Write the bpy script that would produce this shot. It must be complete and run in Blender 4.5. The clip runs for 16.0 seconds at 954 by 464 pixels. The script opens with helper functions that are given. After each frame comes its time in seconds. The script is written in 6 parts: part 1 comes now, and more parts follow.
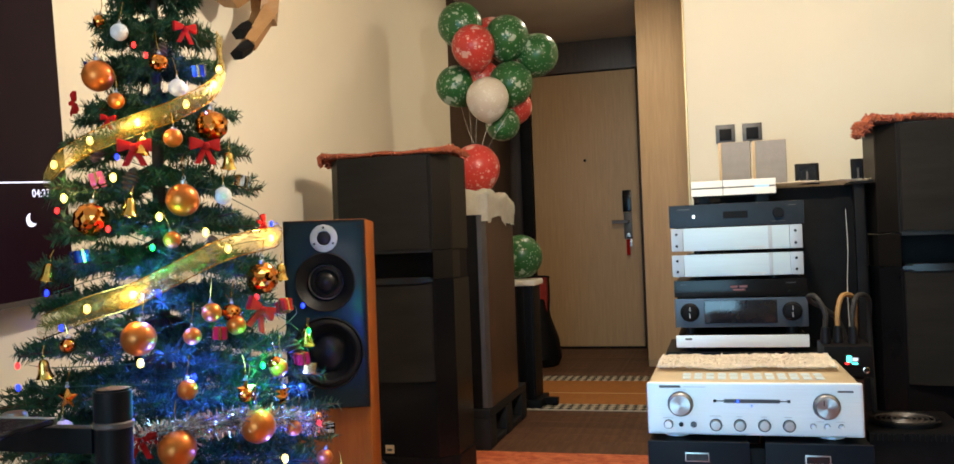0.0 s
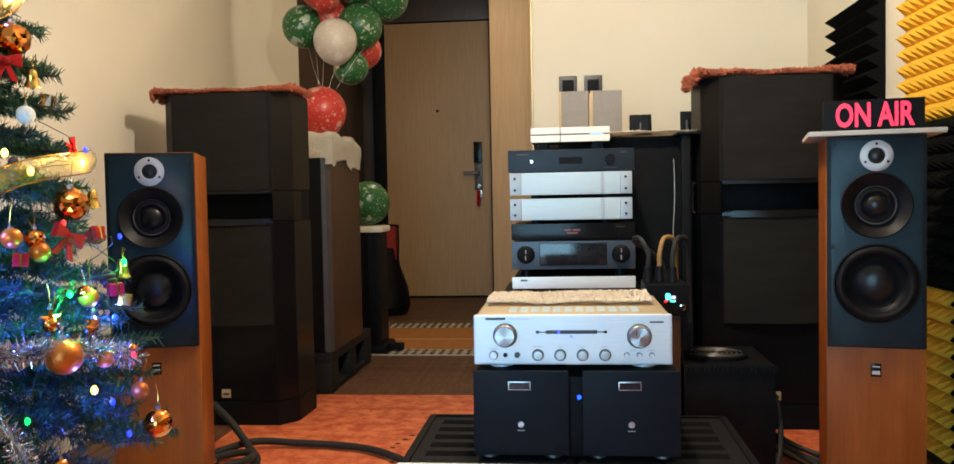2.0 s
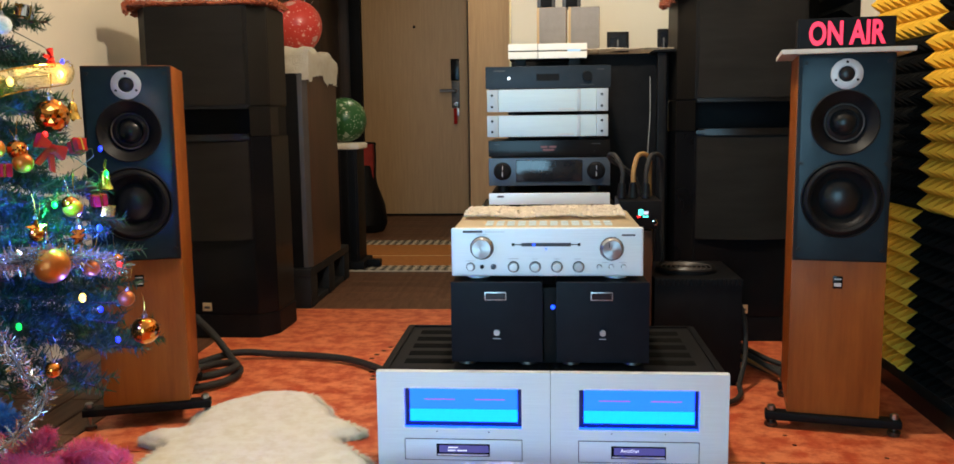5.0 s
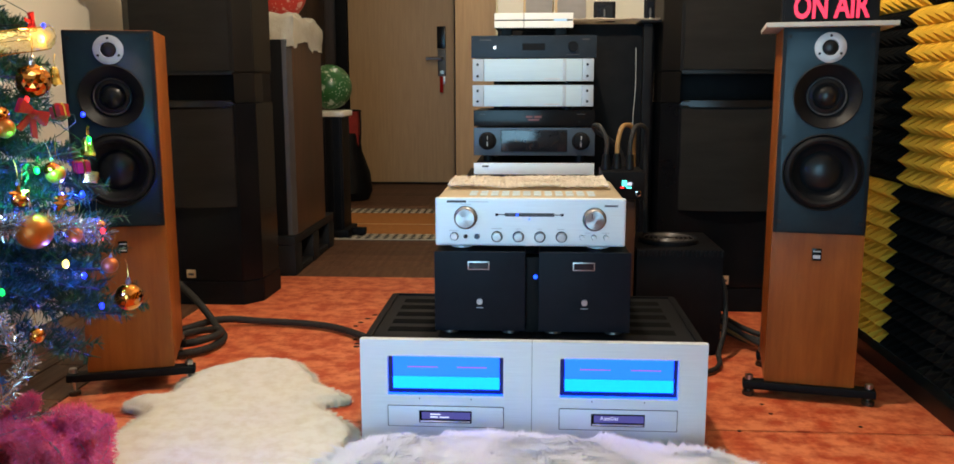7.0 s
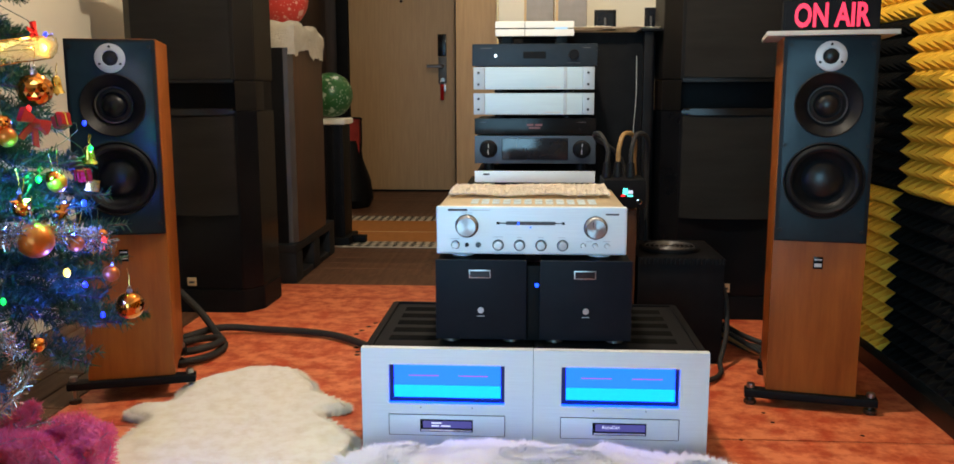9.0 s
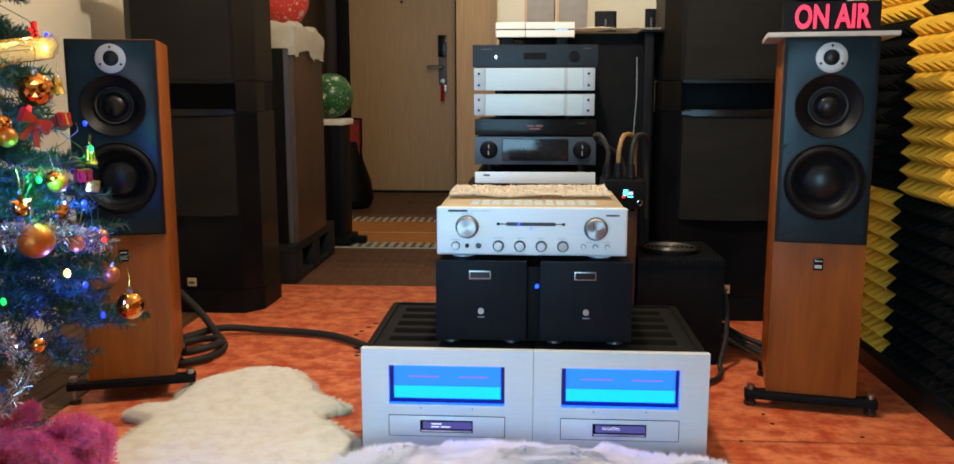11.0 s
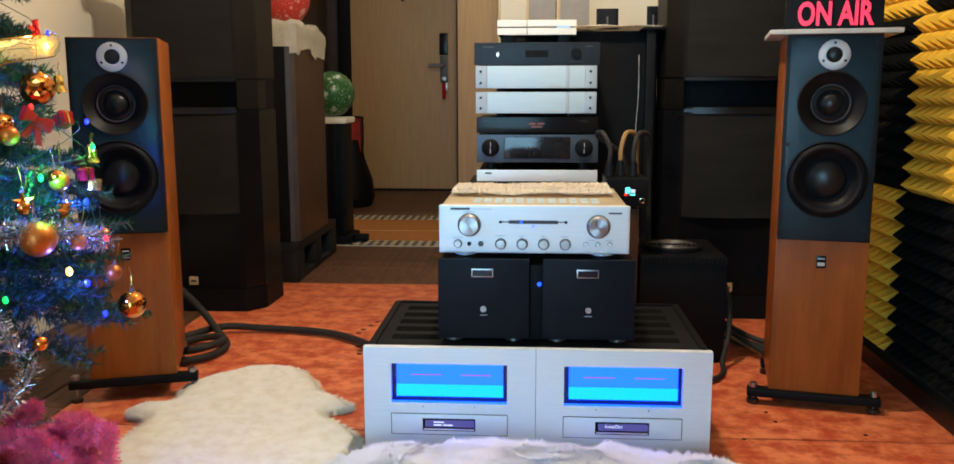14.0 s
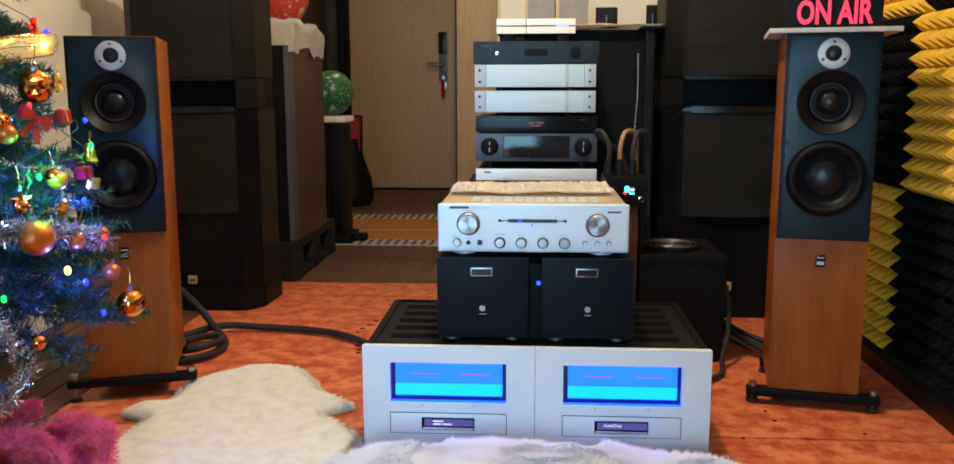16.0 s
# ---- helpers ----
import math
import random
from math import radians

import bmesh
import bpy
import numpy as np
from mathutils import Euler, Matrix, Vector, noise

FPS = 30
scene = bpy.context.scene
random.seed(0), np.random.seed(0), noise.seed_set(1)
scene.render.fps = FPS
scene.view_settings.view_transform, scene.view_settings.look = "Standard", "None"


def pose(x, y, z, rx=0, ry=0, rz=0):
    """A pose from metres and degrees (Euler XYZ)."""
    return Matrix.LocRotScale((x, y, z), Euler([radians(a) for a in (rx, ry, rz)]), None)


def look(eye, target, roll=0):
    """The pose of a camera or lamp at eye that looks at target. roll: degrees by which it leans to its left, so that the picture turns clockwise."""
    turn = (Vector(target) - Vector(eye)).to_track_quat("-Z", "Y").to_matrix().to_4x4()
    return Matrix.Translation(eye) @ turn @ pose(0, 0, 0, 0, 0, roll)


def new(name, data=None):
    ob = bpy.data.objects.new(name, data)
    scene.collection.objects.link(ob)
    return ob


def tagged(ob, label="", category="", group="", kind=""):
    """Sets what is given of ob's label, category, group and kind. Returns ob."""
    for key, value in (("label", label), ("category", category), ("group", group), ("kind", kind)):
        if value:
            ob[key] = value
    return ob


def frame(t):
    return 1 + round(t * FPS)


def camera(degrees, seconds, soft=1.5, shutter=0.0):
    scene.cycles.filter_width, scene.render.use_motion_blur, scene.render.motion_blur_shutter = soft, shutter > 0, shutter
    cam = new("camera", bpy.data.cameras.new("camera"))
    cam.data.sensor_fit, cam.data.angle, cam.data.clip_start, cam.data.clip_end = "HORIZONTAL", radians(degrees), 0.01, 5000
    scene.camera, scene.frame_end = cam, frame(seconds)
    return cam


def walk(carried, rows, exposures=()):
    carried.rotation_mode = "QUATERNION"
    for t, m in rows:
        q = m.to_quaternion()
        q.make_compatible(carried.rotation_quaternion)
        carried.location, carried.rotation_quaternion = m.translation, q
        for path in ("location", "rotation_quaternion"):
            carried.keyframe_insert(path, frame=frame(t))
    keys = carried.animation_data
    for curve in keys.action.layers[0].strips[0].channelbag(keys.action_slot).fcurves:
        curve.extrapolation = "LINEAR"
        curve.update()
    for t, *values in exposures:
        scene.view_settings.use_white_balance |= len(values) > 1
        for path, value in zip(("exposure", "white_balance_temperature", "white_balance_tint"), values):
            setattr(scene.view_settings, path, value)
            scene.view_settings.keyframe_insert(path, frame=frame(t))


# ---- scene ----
cam = camera(57.4, 16.0, soft=1.6)
PATH = [
    (0, (-0.048, 0.073, 0.915), (-0.572, 2.003, 0.947), -2.1),
    (0.5, (-0.035, 0.084, 0.913), (-0.479, 2.035, 0.929), -2.2),
    (1, (-0.021, 0.093, 0.899), (-0.372, 2.062, 0.875), -2.1),
    (1.5, (-0.008, 0.084, 0.882), (-0.295, 2.063, 0.832), -1.6),
    (2, (0.012, 0.078, 0.867), (-0.196, 2.066, 0.787), -1.1),
    (2.5, (0.017, 0.062, 0.855), (-0.174, 2.049, 0.732), -0.7),
    (3, (0.02, 0.059, 0.857), (-0.14, 2.046, 0.69), -0.6),
    (3.5, (0.013, 0.037, 0.855), (-0.172, 2.018, 0.648), -0.9),
    (4, (0.011, 0.04, 0.855), (-0.17, 2.019, 0.632), -1.0),
    (6.5, (0.018, 0.024, 0.862), (-0.104, 1.993, 0.533), -0.1),
    (7, (0.018, 0.024, 0.861), (-0.104, 1.992, 0.526), -0.1),
    (7.5, (0.016, 0.028, 0.864), (-0.103, 2.0, 0.55), -0.0),
    (8, (0.017, 0.026, 0.866), (-0.103, 1.995, 0.538), 0.0),
    (8.5, (0.018, 0.025, 0.865), (-0.103, 1.995, 0.543), -0.0),
    (9, (0.016, 0.025, 0.864), (-0.107, 1.996, 0.545), -0.1),
    (11.5, (0.015, 0.025, 0.864), (-0.108, 1.996, 0.547), -0.0),
    (12, (0.014, 0.025, 0.862), (-0.111, 1.996, 0.543), -0.1),
    (12.5, (0.014, 0.026, 0.861), (-0.11, 1.995, 0.534), -0.1),
    (13, (0.015, 0.027, 0.862), (-0.11, 1.998, 0.543), -0.1),
    (13.5, (0.013, 0.03, 0.862), (-0.111, 2.0, 0.539), -0.1),
    (14, (0.013, 0.028, 0.863), (-0.113, 1.998, 0.542), -0.1),
    (14.5, (0.013, 0.029, 0.86), (-0.114, 1.999, 0.54), -0.1),
    (15, (0.013, 0.03, 0.863), (-0.114, 1.999, 0.537), -0.1),
    (15.5, (0.013, 0.03, 0.862), (-0.114, 2.0, 0.539), -0.2),
    (16, (0.013, 0.03, 0.862), (-0.111, 2.0, 0.539), -0.1),
]
walk(cam, [(t, look(eye, target, roll)) for t, eye, target, roll in PATH], exposures=[(0, -0.08), (2, -0.16), (4, -0.22), (6.5, -0.28), (16, -0.28)])
# ---- light ----
world = bpy.data.worlds.new("world")
scene.world = world
world.use_nodes = True
world.node_tree.nodes["Background"].inputs[0].default_value = (0.5, 0.6, 0.8, 1)
world.node_tree.nodes["Background"].inputs[1].default_value = 0.02


def area_lamp(name, m, sx, sy, power, color, shape="RECTANGLE"):
    d = bpy.data.lights.new(name, "AREA")
    d.shape, d.size, d.size_y, d.energy, d.color = shape, sx, sy, power, color
    ob = new(name, d)
    ob.matrix_world = m
    return ob


# warm pendant lamp of the room, and an assumed cool window behind the camera
bulb = bpy.data.lights.new("ceiling_lamp_light", "POINT")
bulb.energy, bulb.color, bulb.shadow_soft_size = 104, (1.0, 0.88, 0.70), 0.05
new("ceiling_lamp_light", bulb).location = (-0.05, 2.22, 2.06)
# unseen fill added over the hallway to brighten the far wall and door
area_lamp("hall_fill_light", pose(-0.62, 5.45, 2.638), 0.09, 0.09, 13, (1.0, 0.84, 0.62), "DISK")
area_lamp("assumed_window_light", pose(-0.72, -2.3, 1.02, 90, 0, 0), 1.5, 1.9, 88, (0.37, 0.73, 1.0))

# ---- materials ----
MATS = {}


def material(name, color, rough=0.6, metal=0.0, alpha=1.0, spec=0.5, color2=None, scale=8.0, stretch=(1, 1, 1), detail=5.0, bump=0.0, bump_scale=60.0,
             vary=0.0, contrast=(0.35, 0.65), coat=0.0, sheen=0.0, transmission=0.0, rough_vary=0.0, emission=None, power=0.0, ior=1.5):
    """A surface with a large and a fine variation of its colour, and fine relief."""
    m = bpy.data.materials.new(name)
    m.use_nodes = True
    n, l = m.node_tree.nodes, m.node_tree.links
    b = n["Principled BSDF"]
    b.inputs["Roughness"].default_value, b.inputs["Metallic"].default_value = rough, metal
    b.inputs["Coat Weight"].default_value, b.inputs["Sheen Weight"].default_value = coat, sheen
    b.inputs["Transmission Weight"].default_value, b.inputs["IOR"].default_value = transmission, ior
    b.inputs["Base Color"].default_value = (*color, 1)
    b.inputs["Alpha"].default_value, b.inputs["Specular IOR Level"].default_value = alpha, spec
    tex = n.new("ShaderNodeTexCoord")
    mp = n.new("ShaderNodeMapping")
    mp.inputs["Scale"].default_value = stretch
    l.new(tex.outputs["Object"], mp.inputs[0])
    if color2:
        no = n.new("ShaderNodeTexNoise")
        no.inputs["Scale"].default_value, no.inputs["Detail"].default_value = scale, detail
        no.inputs["Roughness"].default_value = 0.65
        l.new(mp.outputs[0], no.inputs[0])
        ra = n.new("ShaderNodeMapRange")
        ra.inputs[1].default_value, ra.inputs[2].default_value = contrast
        l.new(no.outputs[0], ra.inputs[0])
        mix = n.new("ShaderNodeMix")
        mix.data_type = "RGBA"
        mix.inputs[6].default_value, mix.inputs[7].default_value = (*color, 1), (*color2, 1)
        l.new(ra.outputs[0], mix.inputs[0])
        out = mix.outputs[2]
        if vary:
            info = n.new("ShaderNodeObjectInfo")
            r2 = n.new("ShaderNodeMapRange")
            r2.inputs[3].default_value, r2.inputs[4].default_value = 1 - vary, 1 + vary
            l.new(info.outputs["Random"], r2.inputs[0])
            hs = n.new("ShaderNodeHueSaturation")
            l.new(r2.outputs[0], hs.inputs["Value"])
            l.new(out, hs.inputs["Color"])
            out = hs.outputs[0]
        l.new(out, b.inputs["Base Color"])
        if rough_vary:
            r3 = n.new("ShaderNodeMapRange")
            r3.inputs[3].default_value, r3.inputs[4].default_value = rough - rough_vary, rough + rough_vary
            l.new(no.outputs[0], r3.inputs[0])
            l.new(r3.outputs[0], b.inputs["Roughness"])
    if bump:
        n2 = n.new("ShaderNodeTexNoise")
        n2.inputs["Scale"].default_value, n2.inputs["Detail"].default_value = bump_scale, 4
        l.new(mp.outputs[0], n2.inputs[0])
        bu = n.new("ShaderNodeBump")
        bu.inputs["Strength"].default_value, bu.inputs["Distance"].default_value = bump, 0.01
        l.new(n2.outputs[0], bu.inputs["Height"])
        l.new(bu.outputs[0], b.inputs["Normal"])
    if emission:
        b.inputs["Emission Color"].default_value, b.inputs["Emission Strength"].default_value = (*emission, 1), power
    MATS[name] = m
    return m


WALL = material("cream_wall_paint", (0.78, 0.72, 0.58), 0.75, color2=(0.75, 0.69, 0.55), scale=1.6, bump=0.06, bump_scale=220)
# rear wall, never in view, darkened so the speaker baffle reflects less
REARWALL = material("darkened_rear_wall", (0.16, 0.13, 0.10), 0.75, color2=(0.14, 0.115, 0.09), scale=1.6, bump=0.06, bump_scale=220)
CEIL = material("ceiling_paint", (0.62, 0.52, 0.40), 0.8, color2=(0.56, 0.46, 0.35), scale=2, bump=0.05, bump_scale=160)
DOOR = material("greige_oak_veneer", (0.56, 0.365, 0.185), 0.5, color2=(0.48, 0.305, 0.15), scale=7, stretch=(9, 9, 0.5), detail=8, bump=0.08, bump_scale=30)
DOOR_DARK = material("dark_walnut_veneer", (0.07, 0.042, 0.028), 0.45, color2=(0.045, 0.028, 0.018), scale=7, stretch=(8, 8, 0.5), detail=8, bump=0.05, bump_scale=30)
TRIM = material("pale_gold_trim", (0.55, 0.42, 0.22), 0.4, metal=0.4, color2=(0.5, 0.38, 0.2), scale=20)
FLOOR_WOOD = material("dark_floor_wood", (0.135, 0.064, 0.034), 0.5, spec=0.3, color2=(0.075, 0.034, 0.018), scale=5, stretch=(9, 0.8, 1), detail=9, bump=0.1, bump_scale=25, vary=0.2, rough_vary=0.12)
VINYL = material("orange_mottled_vinyl", (0.78, 0.235, 0.098), 0.45, color2=(0.49, 0.068, 0.022), scale=16, detail=14, contrast=(0.40, 0.60), bump=0.12, bump_scale=45, rough_vary=0.15)
MAT_ORANGE = material("orange_woven_mat", (0.42, 0.16, 0.03), 0.85, color2=(0.33, 0.12, 0.022), scale=30, bump=0.3, bump_scale=200)
FOAM_Y = material("yellow_foam", (0.80, 0.460, 0.048), 0.95, color2=(0.70, 0.39, 0.034), scale=14, bump=0.25, bump_scale=350, vary=0.04, spec=0.1)
FOAM_K = material("black_foam", (0.0045, 0.0045, 0.0045), 0.95, color2=(0.0065, 0.0065, 0.006), scale=14, bump=0.25, bump_scale=350, vary=0.1, spec=0.05)
CHERRY = material("cherry_veneer", (0.37, 0.108, 0.016), 0.32, color2=(0.22, 0.052, 0.008), scale=4, stretch=(6, 6, 0.7), detail=8, contrast=(0.3, 0.7), spec=0.3, bump=0.03, bump_scale=40, rough_vary=0.08)
BAFFLE = material("satin_blue_black_baffle", (0.009, 0.020, 0.028), 0.24, color2=(0.011, 0.024, 0.033), scale=30, spec=0.16)
RUBBER = material("black_rubber", (0.006, 0.006, 0.007), 0.45, color2=(0.009, 0.009, 0.010), scale=30, spec=0.18)
CONE = material("doped_black_cone", (0.007, 0.007, 0.008), 0.30, color2=(0.010, 0.010, 0.011), scale=40, rough_vary=0.06, spec=0.35)
SILVER = material("brushed_aluminium", (0.84, 0.90, 0.92), 0.42, metal=0.3, color2=(0.75, 0.80, 0.82), scale=5, stretch=(1.5, 160, 220), detail=6, bump=0.02, bump_scale=60)
WHITE_METAL = material("white_anodised_panel", (0.48, 0.61, 0.68), 0.45, metal=0.2, color2=(0.45, 0.57, 0.64), scale=6, stretch=(1, 30, 30))
FLANGE = material("cast_silver_flange", (0.48, 0.49, 0.50), 0.45, metal=0.3, color2=(0.43, 0.44, 0.45), scale=20)
GREYMETAL = material("grey_bead_blasted_metal", (0.42, 0.45, 0.48), 0.45, metal=0.4, color2=(0.38, 0.41, 0.44), scale=14)
CHAMPAGNE = material("champagne_steel", (0.58, 0.47, 0.31), 0.40, metal=0.55, color2=(0.52, 0.42, 0.27), scale=12, bump=0.02, bump_scale=300)
STEEL = material("turned_steel", (0.46, 0.46, 0.46), 0.30, metal=1.0, color2=(0.40, 0.40, 0.40), scale=20)
KNOB = material("spun_steel", (0.40, 0.40, 0.41), 0.32, metal=1.0, color2=(0.36, 0.36, 0.37), scale=20)
KNOB.node_tree.nodes["Principled BSDF"].inputs["Anisotropic"].default_value = 0.85
spun = KNOB.node_tree.nodes.new("ShaderNodeTangent")
spun.direction_type, spun.axis = "RADIAL", "Y"
KNOB.node_tree.links.new(spun.outputs[0], KNOB.node_tree.nodes["Principled BSDF"].inputs["Tangent"])
CHROME = material("chrome", (0.8, 0.8, 0.8), 0.1, metal=1.0, color2=(0.74, 0.74, 0.74), scale=10)
ANOD = material("black_anodised_panel", (0.016, 0.022, 0.030), 0.36, metal=0.2, color2=(0.020, 0.027, 0.036), scale=20, bump=0.03, bump_scale=400, spec=0.2)
MONO = material("fine_black_panel", (0.006, 0.007, 0.011), 0.42, color2=(0.008, 0.009, 0.014), scale=20, bump=0.03, bump_scale=400, spec=0.10)
GREYBLUE = material("grey_anodised_panel", (0.05, 0.062, 0.08), 0.36, metal=0.4, color2=(0.06, 0.072, 0.09), scale=9, stretch=(1, 30, 30))
GLOSS = material("gloss_black_lacquer", (0.005, 0.005, 0.006), 0.16, color2=(0.007, 0.007, 0.008), scale=5, spec=0.16)
MATT = material("matt_black_paint", (0.005, 0.005, 0.006), 0.5, color2=(0.008, 0.008, 0.009), scale=16, bump=0.06, bump_scale=300, spec=0.10)
SCREEN = material("dark_display_glass", (0.01, 0.011, 0.015), 0.12, color2=(0.014, 0.015, 0.02), scale=4)
CABBROWN = material("dark_brown_cabinet", (0.0075, 0.006, 0.005), 0.45, color2=(0.005, 0.0042, 0.0036), scale=4, stretch=(4, 4, 0.8), detail=6, bump=0.03, bump_scale=60, spec=0.25)
GRILLE = material("grey_grille_cloth", (0.020, 0.0185, 0.017), 0.9, color2=(0.014, 0.013, 0.012), scale=3, stretch=(1, 1, 6), bump=0.35, bump_scale=420, spec=0.1)
SPEAKER_SIDE = material("walnut_cabinet_side", (0.070, 0.031, 0.017), 0.36, color2=(0.038, 0.019, 0.011), scale=6, stretch=(6, 6, 0.6), detail=8, spec=0.35)
LIP = material("satin_dark_lip", (0.012, 0.010, 0.009), 0.25, color2=(0.009, 0.008, 0.007), scale=6, spec=0.22)
GREYSTRIP = material("grey_plastic_edge", (0.07, 0.06, 0.055), 0.4, color2=(0.055, 0.048, 0.045), scale=10)
PLASTIC_K = material("black_pallet_plastic", (0.010, 0.010, 0.011), 0.6, color2=(0.016, 0.016, 0.017), scale=10, bump=0.1, bump_scale=90, spec=0.2)
CLOTH_CREAM = material("cream_knit_cloth", (0.93, 0.88, 0.75), 0.95, color2=(0.84, 0.77, 0.62), scale=22, bump=0.9, bump_scale=150, sheen=0.3)
CLOTH_BEIGE = material("beige_chenille", (0.78, 0.68, 0.55), 0.95, color2=(0.62, 0.52, 0.40), scale=60, bump=0.25, bump_scale=150, sheen=0.2)
CHENILLE = material("terracotta_chenille", (0.42, 0.095, 0.03), 0.95, color2=(0.26, 0.05, 0.016), scale=40, bump=0.7, bump_scale=120, sheen=0.2)
WOOL = material("cream_sheepskin", (0.92, 0.88, 0.78), 0.95, color2=(0.81, 0.74, 0.60), scale=26, contrast=(0.42, 0.68), sheen=0.3)
WOOL_W = material("white_long_fur", (0.93, 0.93, 0.96), 0.95, color2=(0.89, 0.89, 0.93), scale=3, sheen=0.3)


def translucent(m, share):
    """Let part of the light through thin fibres."""
    n, l = m.node_tree.nodes, m.node_tree.links
    out, b = n["Material Output"], n["Principled BSDF"]
    tr, mx = n.new("ShaderNodeBsdfTranslucent"), n.new("ShaderNodeMixShader")
    l.new(b.inputs["Base Color"].links[0].from_socket, tr.inputs[0])
    mx.inputs[0].default_value = share
    l.new(b.outputs[0], mx.inputs[1])
    l.new(tr.outputs[0], mx.inputs[2])
    l.new(mx.outputs[0], out.inputs[0])


translucent(WOOL, 0.12)
translucent(WOOL_W, 0.3)
NEEDLE = material("pine_needle_plastic", (0.020, 0.075, 0.028), 0.5, color2=(0.011, 0.042, 0.020), scale=18, contrast=(0.3, 0.7), spec=0.3)
TWIG = material("brown_twig", (0.06, 0.035, 0.02), 0.8, color2=(0.04, 0.025, 0.015), scale=30)
COPPER = material("copper_bauble", (0.66, 0.185, 0.032), 0.32, metal=0.6, color2=(0.52, 0.13, 0.02), scale=20, vary=0.15, rough_vary=0.08)
COPPER_GLOSS = material("gloss_copper_bauble", (0.80, 0.30, 0.07), 0.1, metal=1.0, color2=(0.74, 0.26, 0.05), scale=10, vary=0.1)
GOLD = material("gold_foil", (0.78, 0.52, 0.14), 0.22, metal=1.0, color2=(0.66, 0.42, 0.10), scale=20, vary=0.1)
REDVELVET = material("red_velvet", (0.42, 0.008, 0.008), 0.8, color2=(0.28, 0.004, 0.004), scale=30, vary=0.1, spec=0.2)
BLUEFOIL = material("blue_foil", (0.03, 0.08, 0.45), 0.25, metal=0.6, color2=(0.02, 0.05, 0.3), scale=30)
WHITEGLIT = material("white_glitter", (0.75, 0.76, 0.80), 0.5, color2=(0.55, 0.57, 0.62), scale=120, bump=0.5, bump_scale=300)
TINSEL = material("silver_tinsel", (0.72, 0.75, 0.78), 0.16, metal=1.0, color2=(0.6, 0.64, 0.68), scale=40)
PINK = material("pink_tinsel", (1.0, 0.20, 0.34), 0.4, color2=(0.94, 0.10, 0.22), scale=30, sheen=0.2)
BLUETIN = material("blue_tinsel", (0.04, 0.24, 0.66), 0.4, color2=(0.02, 0.14, 0.45), scale=30)
RIBBON = material("sheer_gold_ribbon", (0.80, 0.62, 0.14), 0.25, metal=0.4, alpha=0.36, color2=(0.66, 0.46, 0.07), scale=26, bump=0.5, bump_scale=60)
WOODCRAFT = material("pale_carved_wood", (0.36, 0.19, 0.075), 0.5, color2=(0.28, 0.14, 0.05), scale=6, stretch=(5, 1, 5))
CABLE = material("black_braided_cable", (0.016, 0.016, 0.017), 0.55, color2=(0.035, 0.034, 0.032), scale=160, spec=0.2)
CABLE_TAN = material("tan_cable", (0.34, 0.19, 0.06), 0.5, color2=(0.26, 0.14, 0.045), scale=30)
GREY_CLOTH = material("grey_speaker_cloth", (0.27, 0.25, 0.235), 0.85, color2=(0.24, 0.22, 0.205), scale=30, bump=0.2, bump_scale=400)
PALEWOOD = material("pale_birch", (0.62, 0.42, 0.20), 0.45, color2=(0.54, 0.35, 0.16), scale=8, stretch=(6, 6, 0.8))
WHITEP = material("white_plastic", (0.80, 0.78, 0.72), 0.35, color2=(0.76, 0.74, 0.68), scale=10)
STONE = material("pale_board", (0.55, 0.52, 0.45), 0.5, color2=(0.48, 0.45, 0.39), scale=20)
REDBAG = material("red_fabric", (0.30, 0.02, 0.015), 0.8, color2=(0.22, 0.014, 0.01), scale=18, bump=0.3, bump_scale=120)
BAR = material("pale_print", (0.55, 0.56, 0.58), 0.5, color2=(0.5, 0.51, 0.53), scale=30)
BAR_K = material("dark_print", (0.06, 0.06, 0.065), 0.5, color2=(0.05, 0.05, 0.055), scale=30)
BADGE_GOLD = material("brass_badge", (0.75, 0.60, 0.36), 0.35, metal=0.6, color2=(0.7, 0.55, 0.32), scale=30)
TOPSTEEL = material("black_steel_cover", (0.009, 0.009, 0.010), 0.55, color2=(0.012, 0.012, 0.013), scale=16, spec=0.10)
DOT = material("dark_hole", (0.035, 0.012, 0.006), 0.8, color2=(0.03, 0.01, 0.005), scale=30)


def glow(name, color, power):
    return material(name, tuple(c * 0.3 for c in color), 0.4, emission=color, power=power)


G_WARM = glow("warm_bulb", (1.0, 0.66, 0.13), 6)
G_RED = glow("red_bulb", (1.0, 0.02, 0.02), 4)
G_GREEN = glow("green_bulb", (0.005, 1.0, 0.10), 3.0)
G_BLUE = glow("blue_bulb", (0.008, 0.022, 1.0), 6)
G_SIGN = glow("red_sign_letters", (1.0, 0.028, 0.085), 1.6)
G_METER = glow("blue_meter_panel", (0.003, 0.05, 1.0), 7.0)
G_METER2 = glow("cyan_meter_panel", (0.0, 0.095, 1.0), 10.0)
G_NEEDLE = glow("red_meter_needle", (0.75, 0.10, 0.30), 0.8)
G_LED = glow("blue_led", (0.01, 0.06, 1.0), 5)
G_DISP = glow("violet_display", (0.10, 0.09, 0.36), 0.8)
G_TEXT = glow("pale_display_text", (0.75, 0.8, 1.0), 1.2)
